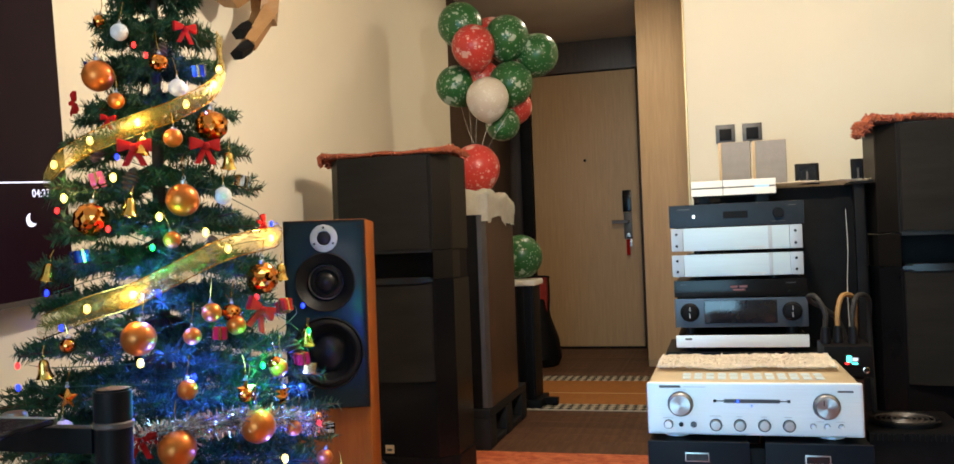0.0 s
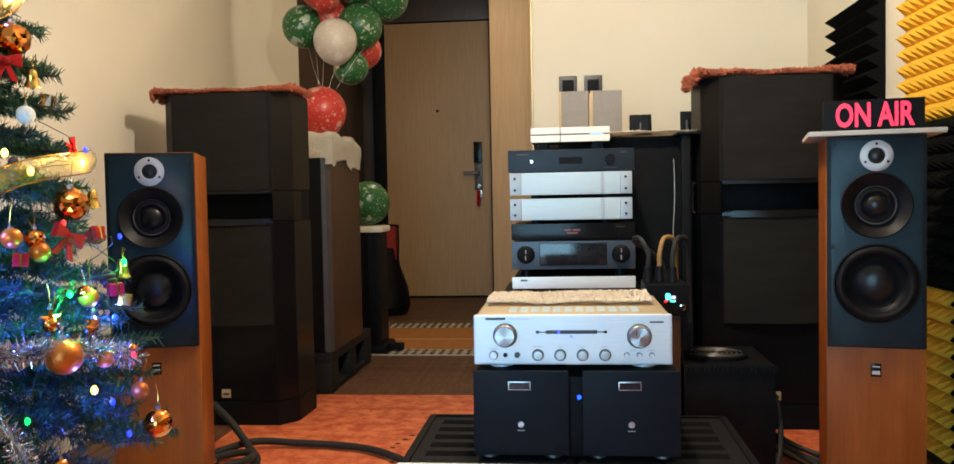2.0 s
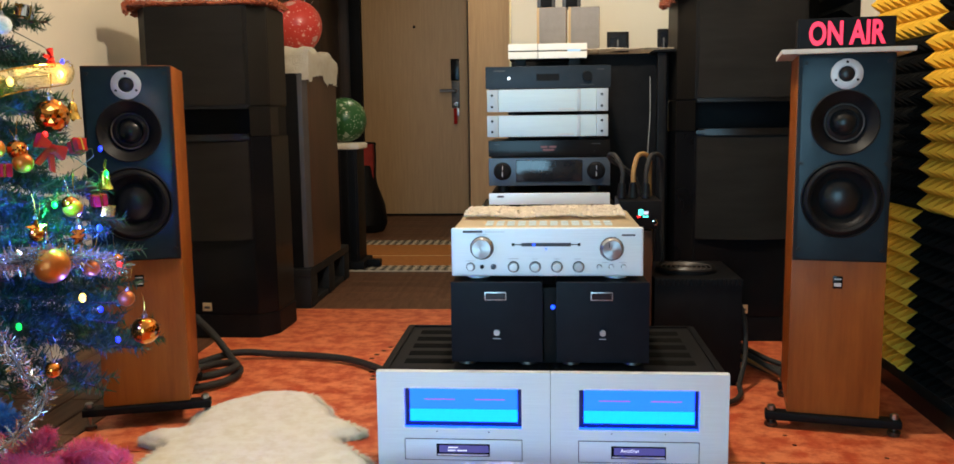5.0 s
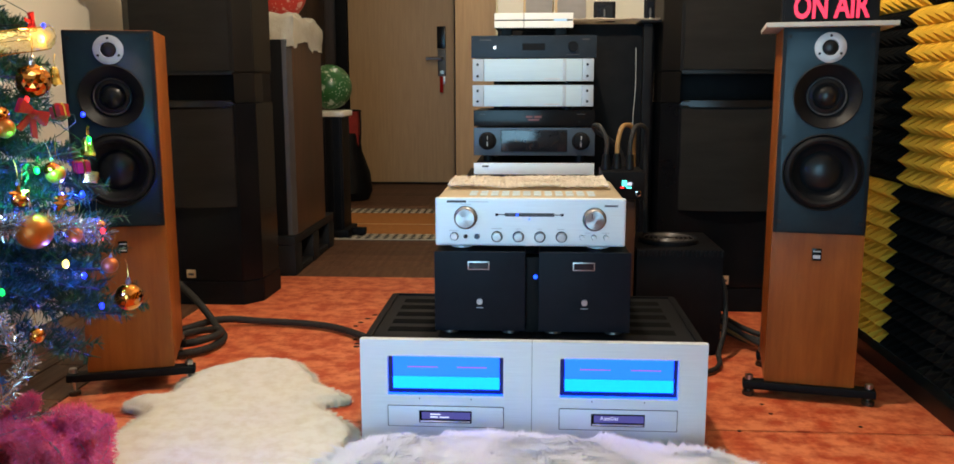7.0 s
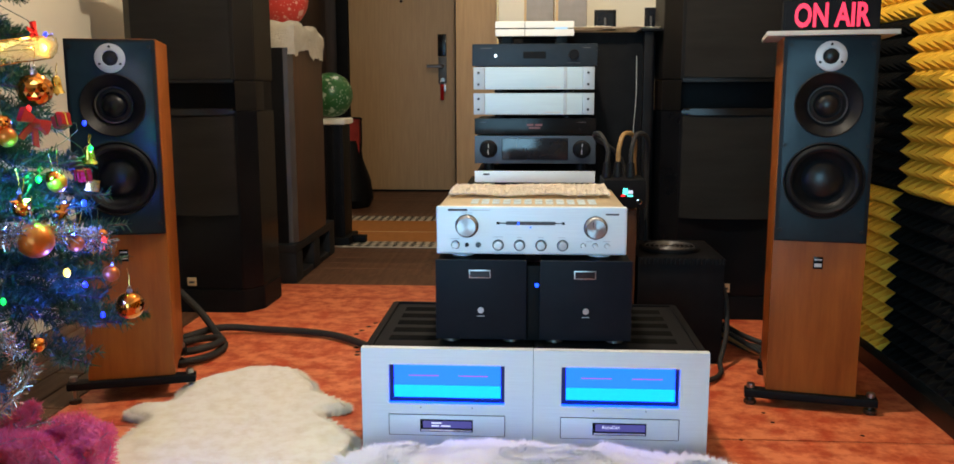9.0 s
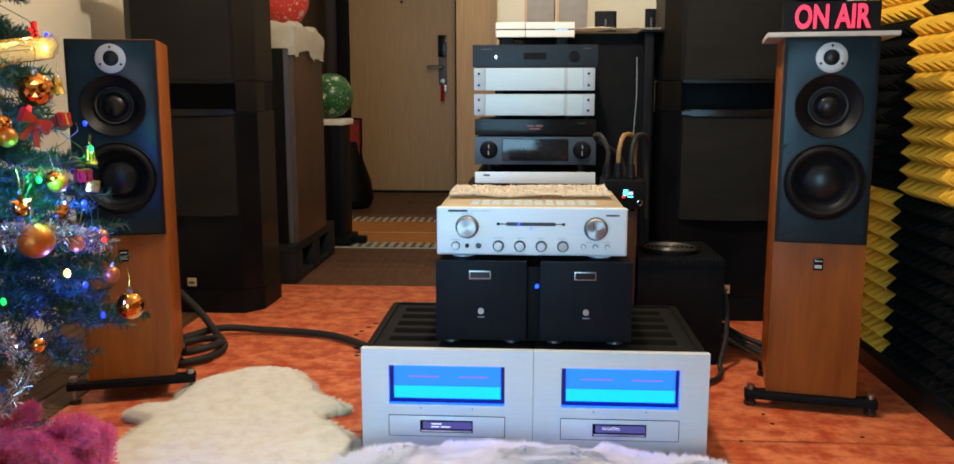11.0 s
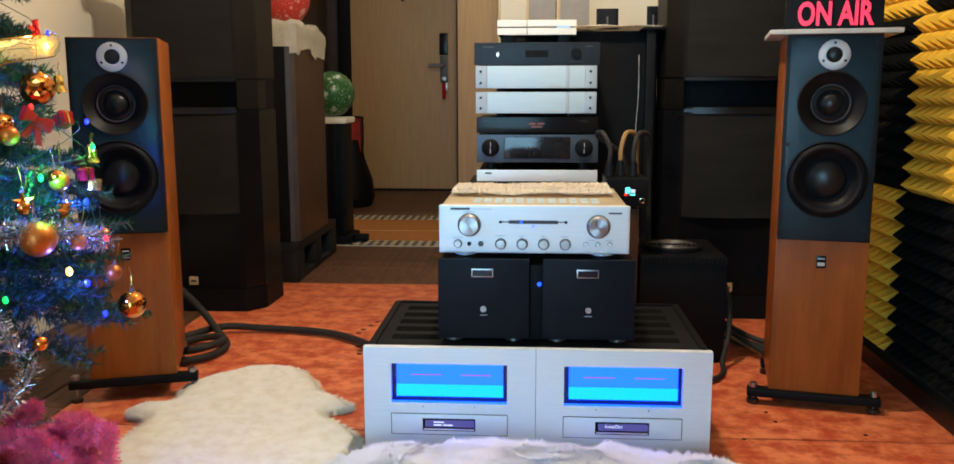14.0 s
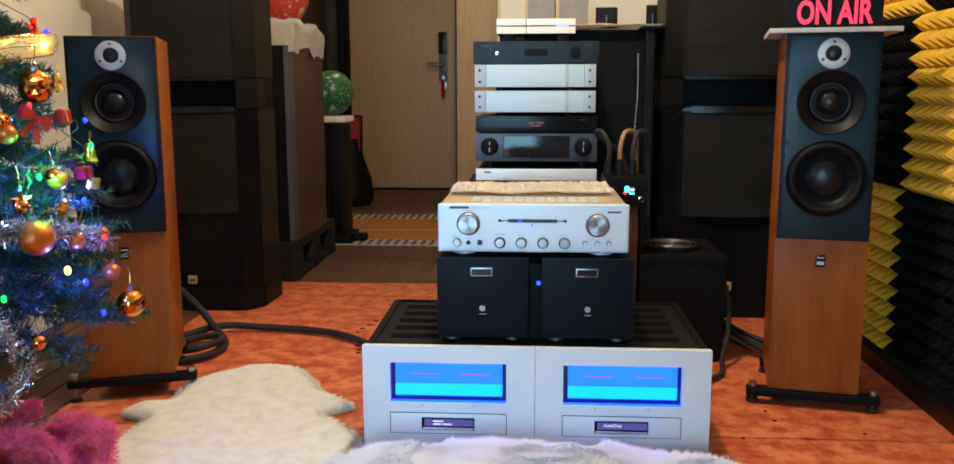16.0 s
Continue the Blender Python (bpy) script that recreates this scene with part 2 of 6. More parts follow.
G_TV = material("dark_plum_screen", (0.004, 0.002, 0.003), 0.12, spec=0.10, emission=(0.030, 0.010, 0.016), power=0.32)
G_TVTEXT = glow("screen_text", (0.8, 0.8, 1.0), 1.5)
G_LAMP = glow("lamp_diffuser", (1.0, 0.72, 0.42), 3.0)
G_CYAN = glow("cyan_display", (0.1, 1.0, 0.8), 3.0)
G_WIN = glow("assumed_window_glow", (0.36, 0.74, 1.0), 1.1)
G_DIM = glow("dim_red_digits", (0.4, 0.1, 0.08), 0.10)


def checker_cloth():
    m = bpy.data.materials.new("black_white_check_band")
    m.use_nodes = True
    n, l = m.node_tree.nodes, m.node_tree.links
    tex, mp, ch = n.new("ShaderNodeTexCoord"), n.new("ShaderNodeMapping"), n.new("ShaderNodeTexChecker")
    mp.inputs["Rotation"].default_value = (0, 0, radians(45))
    ch.inputs["Scale"].default_value = 28
    ch.inputs[1].default_value, ch.inputs[2].default_value = (0.03, 0.026, 0.022, 1), (0.5, 0.44, 0.34, 1)
    l.new(tex.outputs["Object"], mp.inputs[0])
    l.new(mp.outputs[0], ch.inputs[0])
    l.new(ch.outputs[0], n["Principled BSDF"].inputs["Base Color"])
    n["Principled BSDF"].inputs["Roughness"].default_value = 0.9
    return m


CHECK = checker_cloth()


def balloon_material(name, color, flake):
    """Latex with printed pale dots and a few larger flakes."""
    m = bpy.data.materials.new(name)
    m.use_nodes = True
    n, l = m.node_tree.nodes, m.node_tree.links
    b = n["Principled BSDF"]
    b.inputs["Roughness"].default_value = 0.32
    b.inputs["Subsurface Weight"].default_value = 0.15
    b.inputs["Subsurface Radius"].default_value = (0.02, 0.02, 0.02)
    tex = n.new("ShaderNodeTexCoord")
    info = n.new("ShaderNodeObjectInfo")
    add = n.new("ShaderNodeVectorMath")
    l.new(tex.outputs["Object"], add.inputs[0])
    mul = n.new("ShaderNodeVectorMath")
    mul.operation = "SCALE"
    mul.inputs[0].default_value = (3, 5, 7)
    l.new(info.outputs["Random"], mul.inputs["Scale"])
    l.new(mul.outputs[0], add.inputs[1])
    masks = []
    for scale, lo, hi in ((30, 0.19, 0.25), (62, 0.18, 0.25), (11, 0.20, 0.26)):
        v = n.new("ShaderNodeTexVoronoi")
        v.inputs["Scale"].default_value = scale
        l.new(add.outputs[0], v.inputs[0])
        src = v.outputs["Distance"]
        if scale == 11:
            no = n.new("ShaderNodeTexNoise")
            no.inputs["Scale"].default_value = 50
            l.new(add.outputs[0], no.inputs[0])
            ma = n.new("ShaderNodeMath")
            ma.operation = "MULTIPLY_ADD"
            ma.inputs[1].default_value = 0.55
            l.new(no.outputs[0], ma.inputs[0])
            l.new(src, ma.inputs[2])
            src, lo, hi = ma.outputs[0], 0.50, 0.53
        r = n.new("ShaderNodeMapRange")
        r.inputs[1].default_value, r.inputs[2].default_value = lo, hi
        r.inputs[3].default_value, r.inputs[4].default_value = 1, 0
        l.new(src, r.inputs[0])
        masks.append(r.outputs[0])
    cur = masks[0]
    for k in masks[1:]:
        mx = n.new("ShaderNodeMath")
        mx.operation = "MAXIMUM"
        l.new(cur, mx.inputs[0])
        l.new(k, mx.inputs[1])
        cur = mx.outputs[0]
    mix = n.new("ShaderNodeMix")
    mix.data_type = "RGBA"
    mix.inputs[6].default_value, mix.inputs[7].default_value = (*color, 1), (*flake, 1)
    l.new(cur, mix.inputs[0])
    l.new(mix.outputs[2], b.inputs["Base Color"])
    return m


BAL_G = balloon_material("green_printed_latex", (0.022, 0.12, 0.030), (0.40, 0.48, 0.36))
BAL_R = balloon_material("red_printed_latex", (0.56, 0.045, 0.035), (0.70, 0.40, 0.34))
BAL_W = balloon_material("white_printed_latex", (0.66, 0.58, 0.48), (0.76, 0.70, 0.62))


# ---- mesh helpers ----
def box(bm, a, b, bevel=0.0, seg=2):
    vs = bmesh.ops.create_cube(bm, size=1)["verts"]
    for v in vs:
        v.co = Vector([(a[i] + b[i]) / 2 + v.co[i] * (b[i] - a[i]) for i in range(3)])
    if bevel:
        es = list({e for v in vs for e in v.link_edges})
        bmesh.ops.bevel(bm, geom=es, offset=bevel, segments=seg, profile=0.7, affect="EDGES")
    return bm


def one(a, b, bevel=0.0, seg=2):
    return box(bmesh.new(), a, b, bevel, seg)


def cyl(bm, p, r, h, axis="z", seg=24, r2=None, bevel=0.0):
    """A cylinder from p along the axis, h long."""
    m = {"z": pose(0, 0, h / 2), "y": pose(0, h / 2, 0, -90), "x": pose(h / 2, 0, 0, 0, 90)}[axis]
    vs = bmesh.ops.create_cone(bm, cap_ends=True, segments=seg, radius1=r, radius2=r if r2 is None else r2, depth=h, matrix=Matrix.Translation(p) @ m)["verts"]
    if bevel:
        es = list({e for v in vs for e in v.link_edges if len(e.link_faces) == 2 and any(len(f.verts) > 4 for f in e.link_faces)})
        bmesh.ops.bevel(bm, geom=es, offset=bevel, segments=2, affect="EDGES")
    return bm


def lathe(bm, profile, seg=32, m=Matrix()):
    """Turn (r, z) points round z."""
    rings = []
    for r, z in profile:
        if r < 1e-6:
            rings.append([bm.verts.new(m @ Vector((0, 0, z)))])
        else:
            rings.append([bm.verts.new(m @ Vector((r * math.cos(2 * math.pi * k / seg), r * math.sin(2 * math.pi * k / seg), z))) for k in range(seg)])
    for a, b in zip(rings, rings[1:]):
        for k in range(seg):
            q = [a[k % len(a)], a[(k + 1) % len(a)], b[(k + 1) % len(b)], b[k % len(b)]]
            q = list(dict.fromkeys(q))
            if len(q) > 2:
                bm.faces.new(q)
    return bm


def prism(bm, poly, z0, z1, bevel=0.0):
    lo = [bm.verts.new((x, y, z0)) for x, y in poly]
    hi = [bm.verts.new((x, y, z1)) for x, y in poly]
    bm.faces.new(lo[::-1])
    bm.faces.new(hi)
    k = len(poly)
    for i in range(k):
        bm.faces.new([lo[i], lo[(i + 1) % k], hi[(i + 1) % k], hi[i]])
    if bevel:
        es = list({e for v in lo + hi for e in v.link_edges})
        bmesh.ops.bevel(bm, geom=es, offset=bevel, segments=2, affect="EDGES")
    return bm


def tube(bm, pts, r, seg=8, smooth=6):
    """A round tube along a smooth curve through the points."""
    p = [Vector(q) for q in pts]
    path = []
    for i in range(len(p) - 1):
        a, b, c, d = p[max(i - 1, 0)], p[i], p[i + 1], p[min(i + 2, len(p) - 1)]
        for k in range(smooth):
            t = k / smooth
            path.append(0.5 * ((2 * b) + (c - a) * t + (2 * a - 5 * b + 4 * c - d) * t * t + (3 * b - a - 3 * c + d) * t ** 3))
    path.append(p[-1])
    up = Vector((0.31, 0.22, 0.93)).normalized()
    rings = []
    for i, q in enumerate(path):
        t = (path[min(i + 1, len(path) - 1)] - path[max(i - 1, 0)]).normalized()
        u = t.cross(up).normalized()
        w = u.cross(t)
        rings.append([bm.verts.new(q + r * (math.cos(2 * math.pi * k / seg) * u + math.sin(2 * math.pi * k / seg) * w)) for k in range(seg)])
    for a, b in zip(rings, rings[1:]):
        for k in range(seg):
            bm.faces.new([a[k], a[(k + 1) % seg], b[(k + 1) % seg], b[k]])
    bm.faces.new(rings[0][::-1])
    bm.faces.new(rings[-1])
    return bm


def ball(bm, p, r, seg=24, rings=14, squash=1.0):
    bmesh.ops.create_uvsphere(bm, u_segments=seg, v_segments=rings, radius=r, matrix=Matrix.Translation(p) @ Matrix.Diagonal((1, 1, squash, 1)))
    return bm


def finish(name, bm, mat, smooth=True):
    bmesh.ops.recalc_face_normals(bm, faces=bm.faces)
    me = bpy.data.meshes.new(name)
    bm.to_mesh(me)
    bm.free()
    me.materials.append(mat)
    if smooth:
        me.polygons.foreach_set("use_smooth", [True] * len(me.polygons))
        me.set_sharp_from_angle(angle=radians(35))
    return me


def thing(name, label, category, m=Matrix(), group="", kind=""):
    ob = new(name)
    ob.empty_display_size = 0.05
    ob.matrix_world = m
    return tagged(ob, label, category, group, kind)


def part(name, bm, mat, parent, label="", at=None, smooth=True):
    ob = new(name, finish(name, bm, mat, smooth))
    ob.parent = parent
    if at is not None:
        ob.matrix_basis = at
    return tagged(ob, label)


def solo(name, bm, mat, label, category, m=Matrix(), group="", kind="", smooth=True):
    ob = new(name, finish(name, bm, mat, smooth))
    ob.matrix_world = m
    return tagged(ob, label, category, group, kind)


def letters(name, text, size, depth, mat, parent, at, label="", squeeze=1.0, bold=0.0):
    """Flat letters that face -y."""
    c = bpy.data.curves.new(name, "FONT")
    c.body, c.size, c.extrude, c.align_x, c.align_y = text, size, depth, "CENTER", "CENTER"
    c.resolution_u, c.offset = 3, bold
    tmp = bpy.data.objects.new(name, c)
    me = bpy.data.meshes.new_from_object(tmp)
    bpy.data.objects.remove(tmp)
    me.transform(pose(0, 0, 0, 90) @ Matrix.Diagonal((squeeze, 1, 1, 1)))
    me.materials.clear()
    me.materials.append(mat)
    ob = new(name, me)
    ob.parent = parent
    ob.matrix_basis = at
    return tagged(ob, label)


# ---- the room ----
RX, LX, BACKY, ENDY, REAR, CZ = 1.127, -1.75, 4.28, 7.6, -2.4, 2.66
solo("wall_left", one((LX - 0.12, REAR, 0), (LX, 5.75, CZ)), WALL, "cream painted wall behind the tree", "wall", kind="structure")
solo("wall_right", one((RX, REAR, 0), (RX + 0.12, BACKY, CZ)), WALL, "cream wall covered with foam tiles", "wall", kind="structure")
solo("wall_back", one((-0.144, BACKY, 0), (RX + 0.12, BACKY + 0.12, CZ)), WALL, "cream wall behind the equipment rack", "wall", kind="structure")
solo("trim", one((-0.154, BACKY - 0.012, 0), (-0.145, BACKY + 0.14, CZ), 0.002), TRIM, "thin pale gold corner trim on the wall end", "trim", kind="structure")
solo("wall_hall", one((-0.139, BACKY + 0.121, 0), (-0.02, 6.449, CZ)), WALL, "plain wall along the hallway", "wall", kind="structure")
solo("ceiling", one((LX - 0.12, REAR, CZ), (RX + 0.12, ENDY + 0.12, CZ + 0.1)), CEIL, "plain painted ceiling", "ceiling", kind="structure")

rear = thing("wall_rear", "plain unseen wall, darkened to dim reflections, with a window in it", "wall", kind="structure")
for a, b in (((LX, REAR - 0.12, 0), (RX, REAR, 0.05)), ((LX, REAR - 0.12, 2.1), (RX, REAR, CZ)), ((LX, REAR - 0.12, 0.05), (-1.53, REAR, 2.1)), ((0.09, REAR - 0.12, 0.05), (RX, REAR, 2.1))):
    part("wall_piece", one(a, b), REARWALL, rear)
# unseen window, assumed as the source of the cool light on the fronts
win = thing("assumed_window", "assumed wide window with a cool glowing pane, in a white frame", "window", kind="structure")
part("pane", one((-1.53, REAR - 0.10, 0.05), (0.09, REAR - 0.09, 2.1)), G_WIN, win)
for x in (-1.53, -0.74, 0.05):
    part("window_frame", one((x, REAR - 0.085, 0.05), (x + 0.04, REAR - 0.02, 2.1), 0.004), WHITEP, win)
for z in (0.05, 2.06):
    part("window_frame", one((-1.49, REAR - 0.083, z), (0.05, REAR - 0.022, z + 0.04), 0.004), WHITEP, win)

lamp = thing("pendant_lamp", "warm white pendant lamp hanging on a thin cord", "lamp", pose(-0.05, 2.22, CZ))
part("rose", cyl(bmesh.new(), (0, 0, -0.03), 0.055, 0.03, seg=32, bevel=0.004), WHITEP, lamp)
part("cord", cyl(bmesh.new(), (0, 0, -0.450), 0.003, 0.42, seg=10), WHITEP, lamp)
part("holder", cyl(bmesh.new(), (0, 0, -0.51), 0.022, 0.06, seg=24, bevel=0.003), WHITEP, lamp)
part("bulb", ball(bmesh.new(), (0, 0, -0.535), 0.022, 20, 14), G_LAMP, lamp, "small lit bulb")

# fitting made up for the added hallway fill; no lamp is known there
fill_lamp = thing("hall_fill", "small round white fill light added on the hallway ceiling", "lamp", pose(-0.62, 5.45, CZ))
part("rim", lathe(bmesh.new(), [(0.035, 0.0), (0.055, 0.0), (0.055, -0.012), (0.048, -0.016), (0.035, -0.012)], 36), WHITEP, fill_lamp)
part("diffuser", cyl(bmesh.new(), (0, 0, -0.010), 0.0345, 0.008, seg=32), G_LAMP, fill_lamp)

# hallway: wardrobe panels, entrance door
ward = thing("wardrobe", "full-height dark walnut panels along the hallway wall", "wardrobe")
part("body", one((LX - 0.12, 5.751, 0), (LX - 0.021, ENDY, CZ - 0.002)), DOOR_DARK, ward)
for k in range(3):
    part("door", one((LX - 0.020, 5.752 + k * 0.6, 0.06), (LX, 5.752 + k * 0.6 + 0.595, CZ - 0.01), 0.002), DOOR_DARK, ward)
cup = thing("tall_cupboard", "full-height greige oak cupboard beside the entrance", "cupboard")
part("body", one((-0.535, 6.47, 0), (RX, ENDY - 0.002, CZ - 0.003)), DOOR, cup)
part("door", one((-0.535, 6.45, 0.05), (0.06, 6.469, CZ - 0.01), 0.003), DOOR, cup)
part("door", one((0.064, 6.45, 0.05), (0.66, 6.469, CZ - 0.01), 0.003), DOOR, cup)
solo("wall_end", one((LX - 0.12, ENDY + 0.06, 0), (RX + 0.12, ENDY + 0.18, CZ)), DOOR_DARK, "dark panelled end wall of the hallway", "wall", kind="structure")
door = thing("door_1", "closed greige oak entrance door with electronic lock", "door", pose(-1.10, ENDY, 0), kind="structure")
part("door_leaf", one((-0.455, 0.0, 0.012), (0.455, 0.045, 2.38), 0.003), DOOR, door)
# shadow on the door's upper part, built as a dark panel
part("header", one((-0.50, -0.02, 2.39), (0.56, 0.05, CZ - 0.004), 0.003), DOOR_DARK, door, "dark panel standing in for the shadow across the door top")
# shade in the gap beside the leaf, built as a solid black strip
part("jamb", one((-0.56, -0.03, 0), (-0.462, 0.05, 2.388), 0.003), MATT, door, "black strip standing in for the shaded gap at the jamb")
part("jamb", one((0.462, -0.012, 0), (0.53, 0.05, 2.388), 0.003), DOOR_DARK, door)
part("threshold", one((-0.455, -0.03, 0), (0.46, 0.0, 0.012), 0.003), MATT, door)
part("peephole", cyl(bmesh.new(), (-0.0, -0.008, 1.62), 0.012, 0.01, "y"), MATT, door)
lock = part("lock_plate", one((0.31, -0.022, 1.16), (0.385, 0.0, 1.345), 0.006), GLOSS, door, "black glass keypad")
part("lock_body", one((0.315, -0.016, 0.93), (0.385, 0.0, 1.155), 0.005), GREYSTRIP, door)
part("door_handle", tube(bmesh.new(), [(0.352, -0.015, 1.075), (0.352, -0.05, 1.075), (0.33, -0.055, 1.075), (0.22, -0.055, 1.075)], 0.014), STEEL, door, "steel lever handle")
part("keyhole", cyl(bmesh.new(), (0.352, -0.024, 0.96), 0.018, 0.02, "y"), STEEL, door)
keys = thing("key_bunch", "keys with a red strap hanging in the lock", "keys", pose(-1.10, ENDY, 0))
part("key", one((0.345, -0.06, 0.945), (0.36, -0.024, 0.975), 0.002), STEEL, keys)
part("ring", tube(bmesh.new(), [(0.352 + 0.02 * math.cos(a), -0.05, 0.945 + 0.02 * math.sin(a)) for a in np.linspace(0, 6.2, 10)], 0.003, 6, 2), STEEL, keys)
part("strap", one((0.335, -0.056, 0.79), (0.365, -0.046, 0.925), 0.003), REDVELVET, keys, "red fabric strap")
part("key", one((0.365, -0.055, 0.86), (0.38, -0.05, 0.925), 0.002), STEEL, keys)

# ---- hi-fi ----
def driver(parent, x, z, profile, mat, name, label="", seg=40):
    """A turned speaker unit whose axis points to -y; profile (r, depth behind the baffle)."""
    bm = lathe(bmesh.new(), profile, seg, pose(x, 0, z, 90))
    return part(name, bm, mat, parent, label)


def carve(obs, holes):
    """Cut the holes out of the meshes."""
    tool = bpy.data.objects.new("tool", bpy.data.meshes.new("tool"))
    bmesh.ops.recalc_face_normals(holes, faces=holes.faces)
    holes.to_mesh(tool.data)
    holes.free()
    scene.collection.objects.link(tool)
    for ob in obs:
        keep = ob.parent
        ob.parent = None
        mod = ob.modifiers.new("cut", "BOOLEAN")
        mod.operation, mod.object, mod.solver = "DIFFERENCE", tool, "EXACT"
        dg = bpy.context.evaluated_depsgraph_get()
        me = bpy.data.meshes.new_from_object(ob.evaluated_get(dg))
        ob.modifiers.clear()
        ob.data = me
        ob.parent = keep
    bpy.data.objects.remove(tool)


def tower_speaker(m, label, w, z0, z1, zb):
    t = thing("tower_speaker", label, "speaker", m, "pair of tower speakers")
    d, pz = 0.30, z0 - 0.065
    cab_ob = part("cabinet", one((-w, 0, z0), (w, d, z1), 0.004), CHERRY, t, "cherry veneer cabinet")
    edge = part("baffle_edge", one((-w + 0.0015, -0.009, zb - 0.001), (w - 0.0015, -0.0005, z1 - 0.0015), 0.003, 2), RUBBER, t, "black chamfered baffle edge")
    baf = part("baffle", one((-w + 0.010, -0.014, zb + 0.004), (w - 0.010, -0.0092, z1 - 0.009), 0.002, 2), BAFFLE, t, "satin black upper baffle")
    for sx, sz in ((-0.098, z1 - 0.022), (0.098, z1 - 0.022), (-0.101, z1 - 0.28), (0.101, z1 - 0.28), (-0.101, zb + 0.03), (0.101, zb + 0.03)):
        part("grille_socket", cyl(bmesh.new(), (sx, -0.017, sz), 0.0055, 0.004, "y", 12), RUBBER, baf)
    holes = bmesh.new()
    for hz, hr in ((z1 - 0.175, 0.0798), (z1 - 0.372, 0.0968)):
        cyl(holes, (0, -0.03, hz), hr, 0.10, "y", 40)
    carve((cab_ob, edge, baf), holes)
    zt, zm, zw = z1 - 0.052, z1 - 0.175, z1 - 0.372
    tw = driver(t, 0, zt, [(0.0385, 0.0145), (0.0385, 0.0175), (0.0365, 0.0185), (0.021, 0.018), (0.0195, 0.014)], FLANGE, "tweeter", "silver-flanged dome tweeter")
    part("dome", lathe(bmesh.new(), [(0.0195, 0.013), (0.014, 0.0165), (0.009, 0.018), (0, 0.019)], 28, pose(0, 0, zt, 90)), CONE, tw)
    for a in (90, 210, 330):
        part("screw", cyl(bmesh.new(), (0.030 * math.cos(radians(a)), -0.0195, zt + 0.030 * math.sin(radians(a))), 0.0035, 0.002, "y", 10), MATT, tw)
    mid = driver(t, 0, zm, [(0.084, 0.0145), (0.084, 0.0165), (0.081, 0.018), (0.077, 0.015), (0.064, 0.002), (0.050, -0.006), (0.0495, -0.001)], RUBBER, "midrange_driver")
    part("ring", lathe(bmesh.new(), [(0.0500, -0.006), (0.0484, 0.001), (0.0474, 0.001), (0.0455, -0.006)], 40, pose(0, 0, zm, 90)), GREYSTRIP, mid, "thin grey trim ring")
    part("dome", lathe(bmesh.new(), [(0.0455, -0.006), (0.036, -0.002), (0.031, -0.006), (0.028, 0.0), (0.020, 0.007), (0.010, 0.011), (0, 0.012)], 36, pose(0, 0, zm, 90)), CONE, mid, "black dome")
    wo = driver(t, 0, zw, [(0.1015, 0.0145), (0.1015, 0.0165), (0.098, 0.018), (0.095, 0.0135), (0.091, 0.018), (0.084, 0.020), (0.077, 0.016), (0.074, 0.008), (0.060, -0.006), (0.052, -0.012)], RUBBER, "woofer")
    part("dust_cap", lathe(bmesh.new(), [(0.054, -0.011), (0.050, -0.006), (0.040, 0.001), (0.025, 0.0065), (0.010, 0.009), (0, 0.0092)], 36, pose(0, 0, zw, 90)), CONE, wo, "large black dust cap")
    bd = part("badge", one((-0.012, -0.003, zb - 0.075), (0.012, 0.0, zb - 0.042), 0.001), GLOSS, t, "small black and silver badge")
    part("badge_mark", one((-0.009, -0.004, zb - 0.069), (0.009, -0.003, zb - 0.060)), BAR, bd)
    part("badge_mark", one((-0.009, -0.004, zb - 0.051), (0.009, -0.003, zb - 0.048)), BAR, bd)
    pl = part("plinth", one((-0.172, -0.012, 0.042 + pz), (0.172, 0.032, 0.064 + pz), 0.006), MATT, t, "black outrigger bar")
    part("plinth", one((-0.125, 0.262, 0.042 + pz), (0.125, 0.306, 0.064 + pz), 0.006), MATT, t)
    part("base", one((-0.108, 0.0322, 0.046 + pz), (0.108, 0.2618, 0.0648 + pz), 0.003), MATT, t)
    for s in (-1, 1):
        for y in (0.01, 0.284):
            x = s * (0.155 if y < 0.1 else 0.110)
            f = part("foot", cyl(bmesh.new(), (x, y, 0.012), 0.004, 0.05 + pz, r2=0.006, seg=12), STEEL, t)
            part("knob", cyl(bmesh.new(), (x, y, 0.0645 + pz), 0.011, 0.014, seg=18, bevel=0.002), STEEL, f, "steel spike knob")
            part("disc", cyl(bmesh.new(), (x, y, 0.001), 0.017, 0.012, seg=20, bevel=0.002), SPEAKER_SIDE, f, "dark bronze spike shoe")
    return t


tower_speaker(pose(-1.1055, 2.327, 0, 0, 0, 17.5), "cherry tower speaker with satin black baffle beside the tree", 0.1155, 0.065, 1.004, 0.4765)
tower_speaker(pose(0.7822, 2.3604, 0, 0, 0, -12), "cherry tower speaker carrying a pale board and lit sign", 0.1165, 0.046, 1.003, 0.4685)


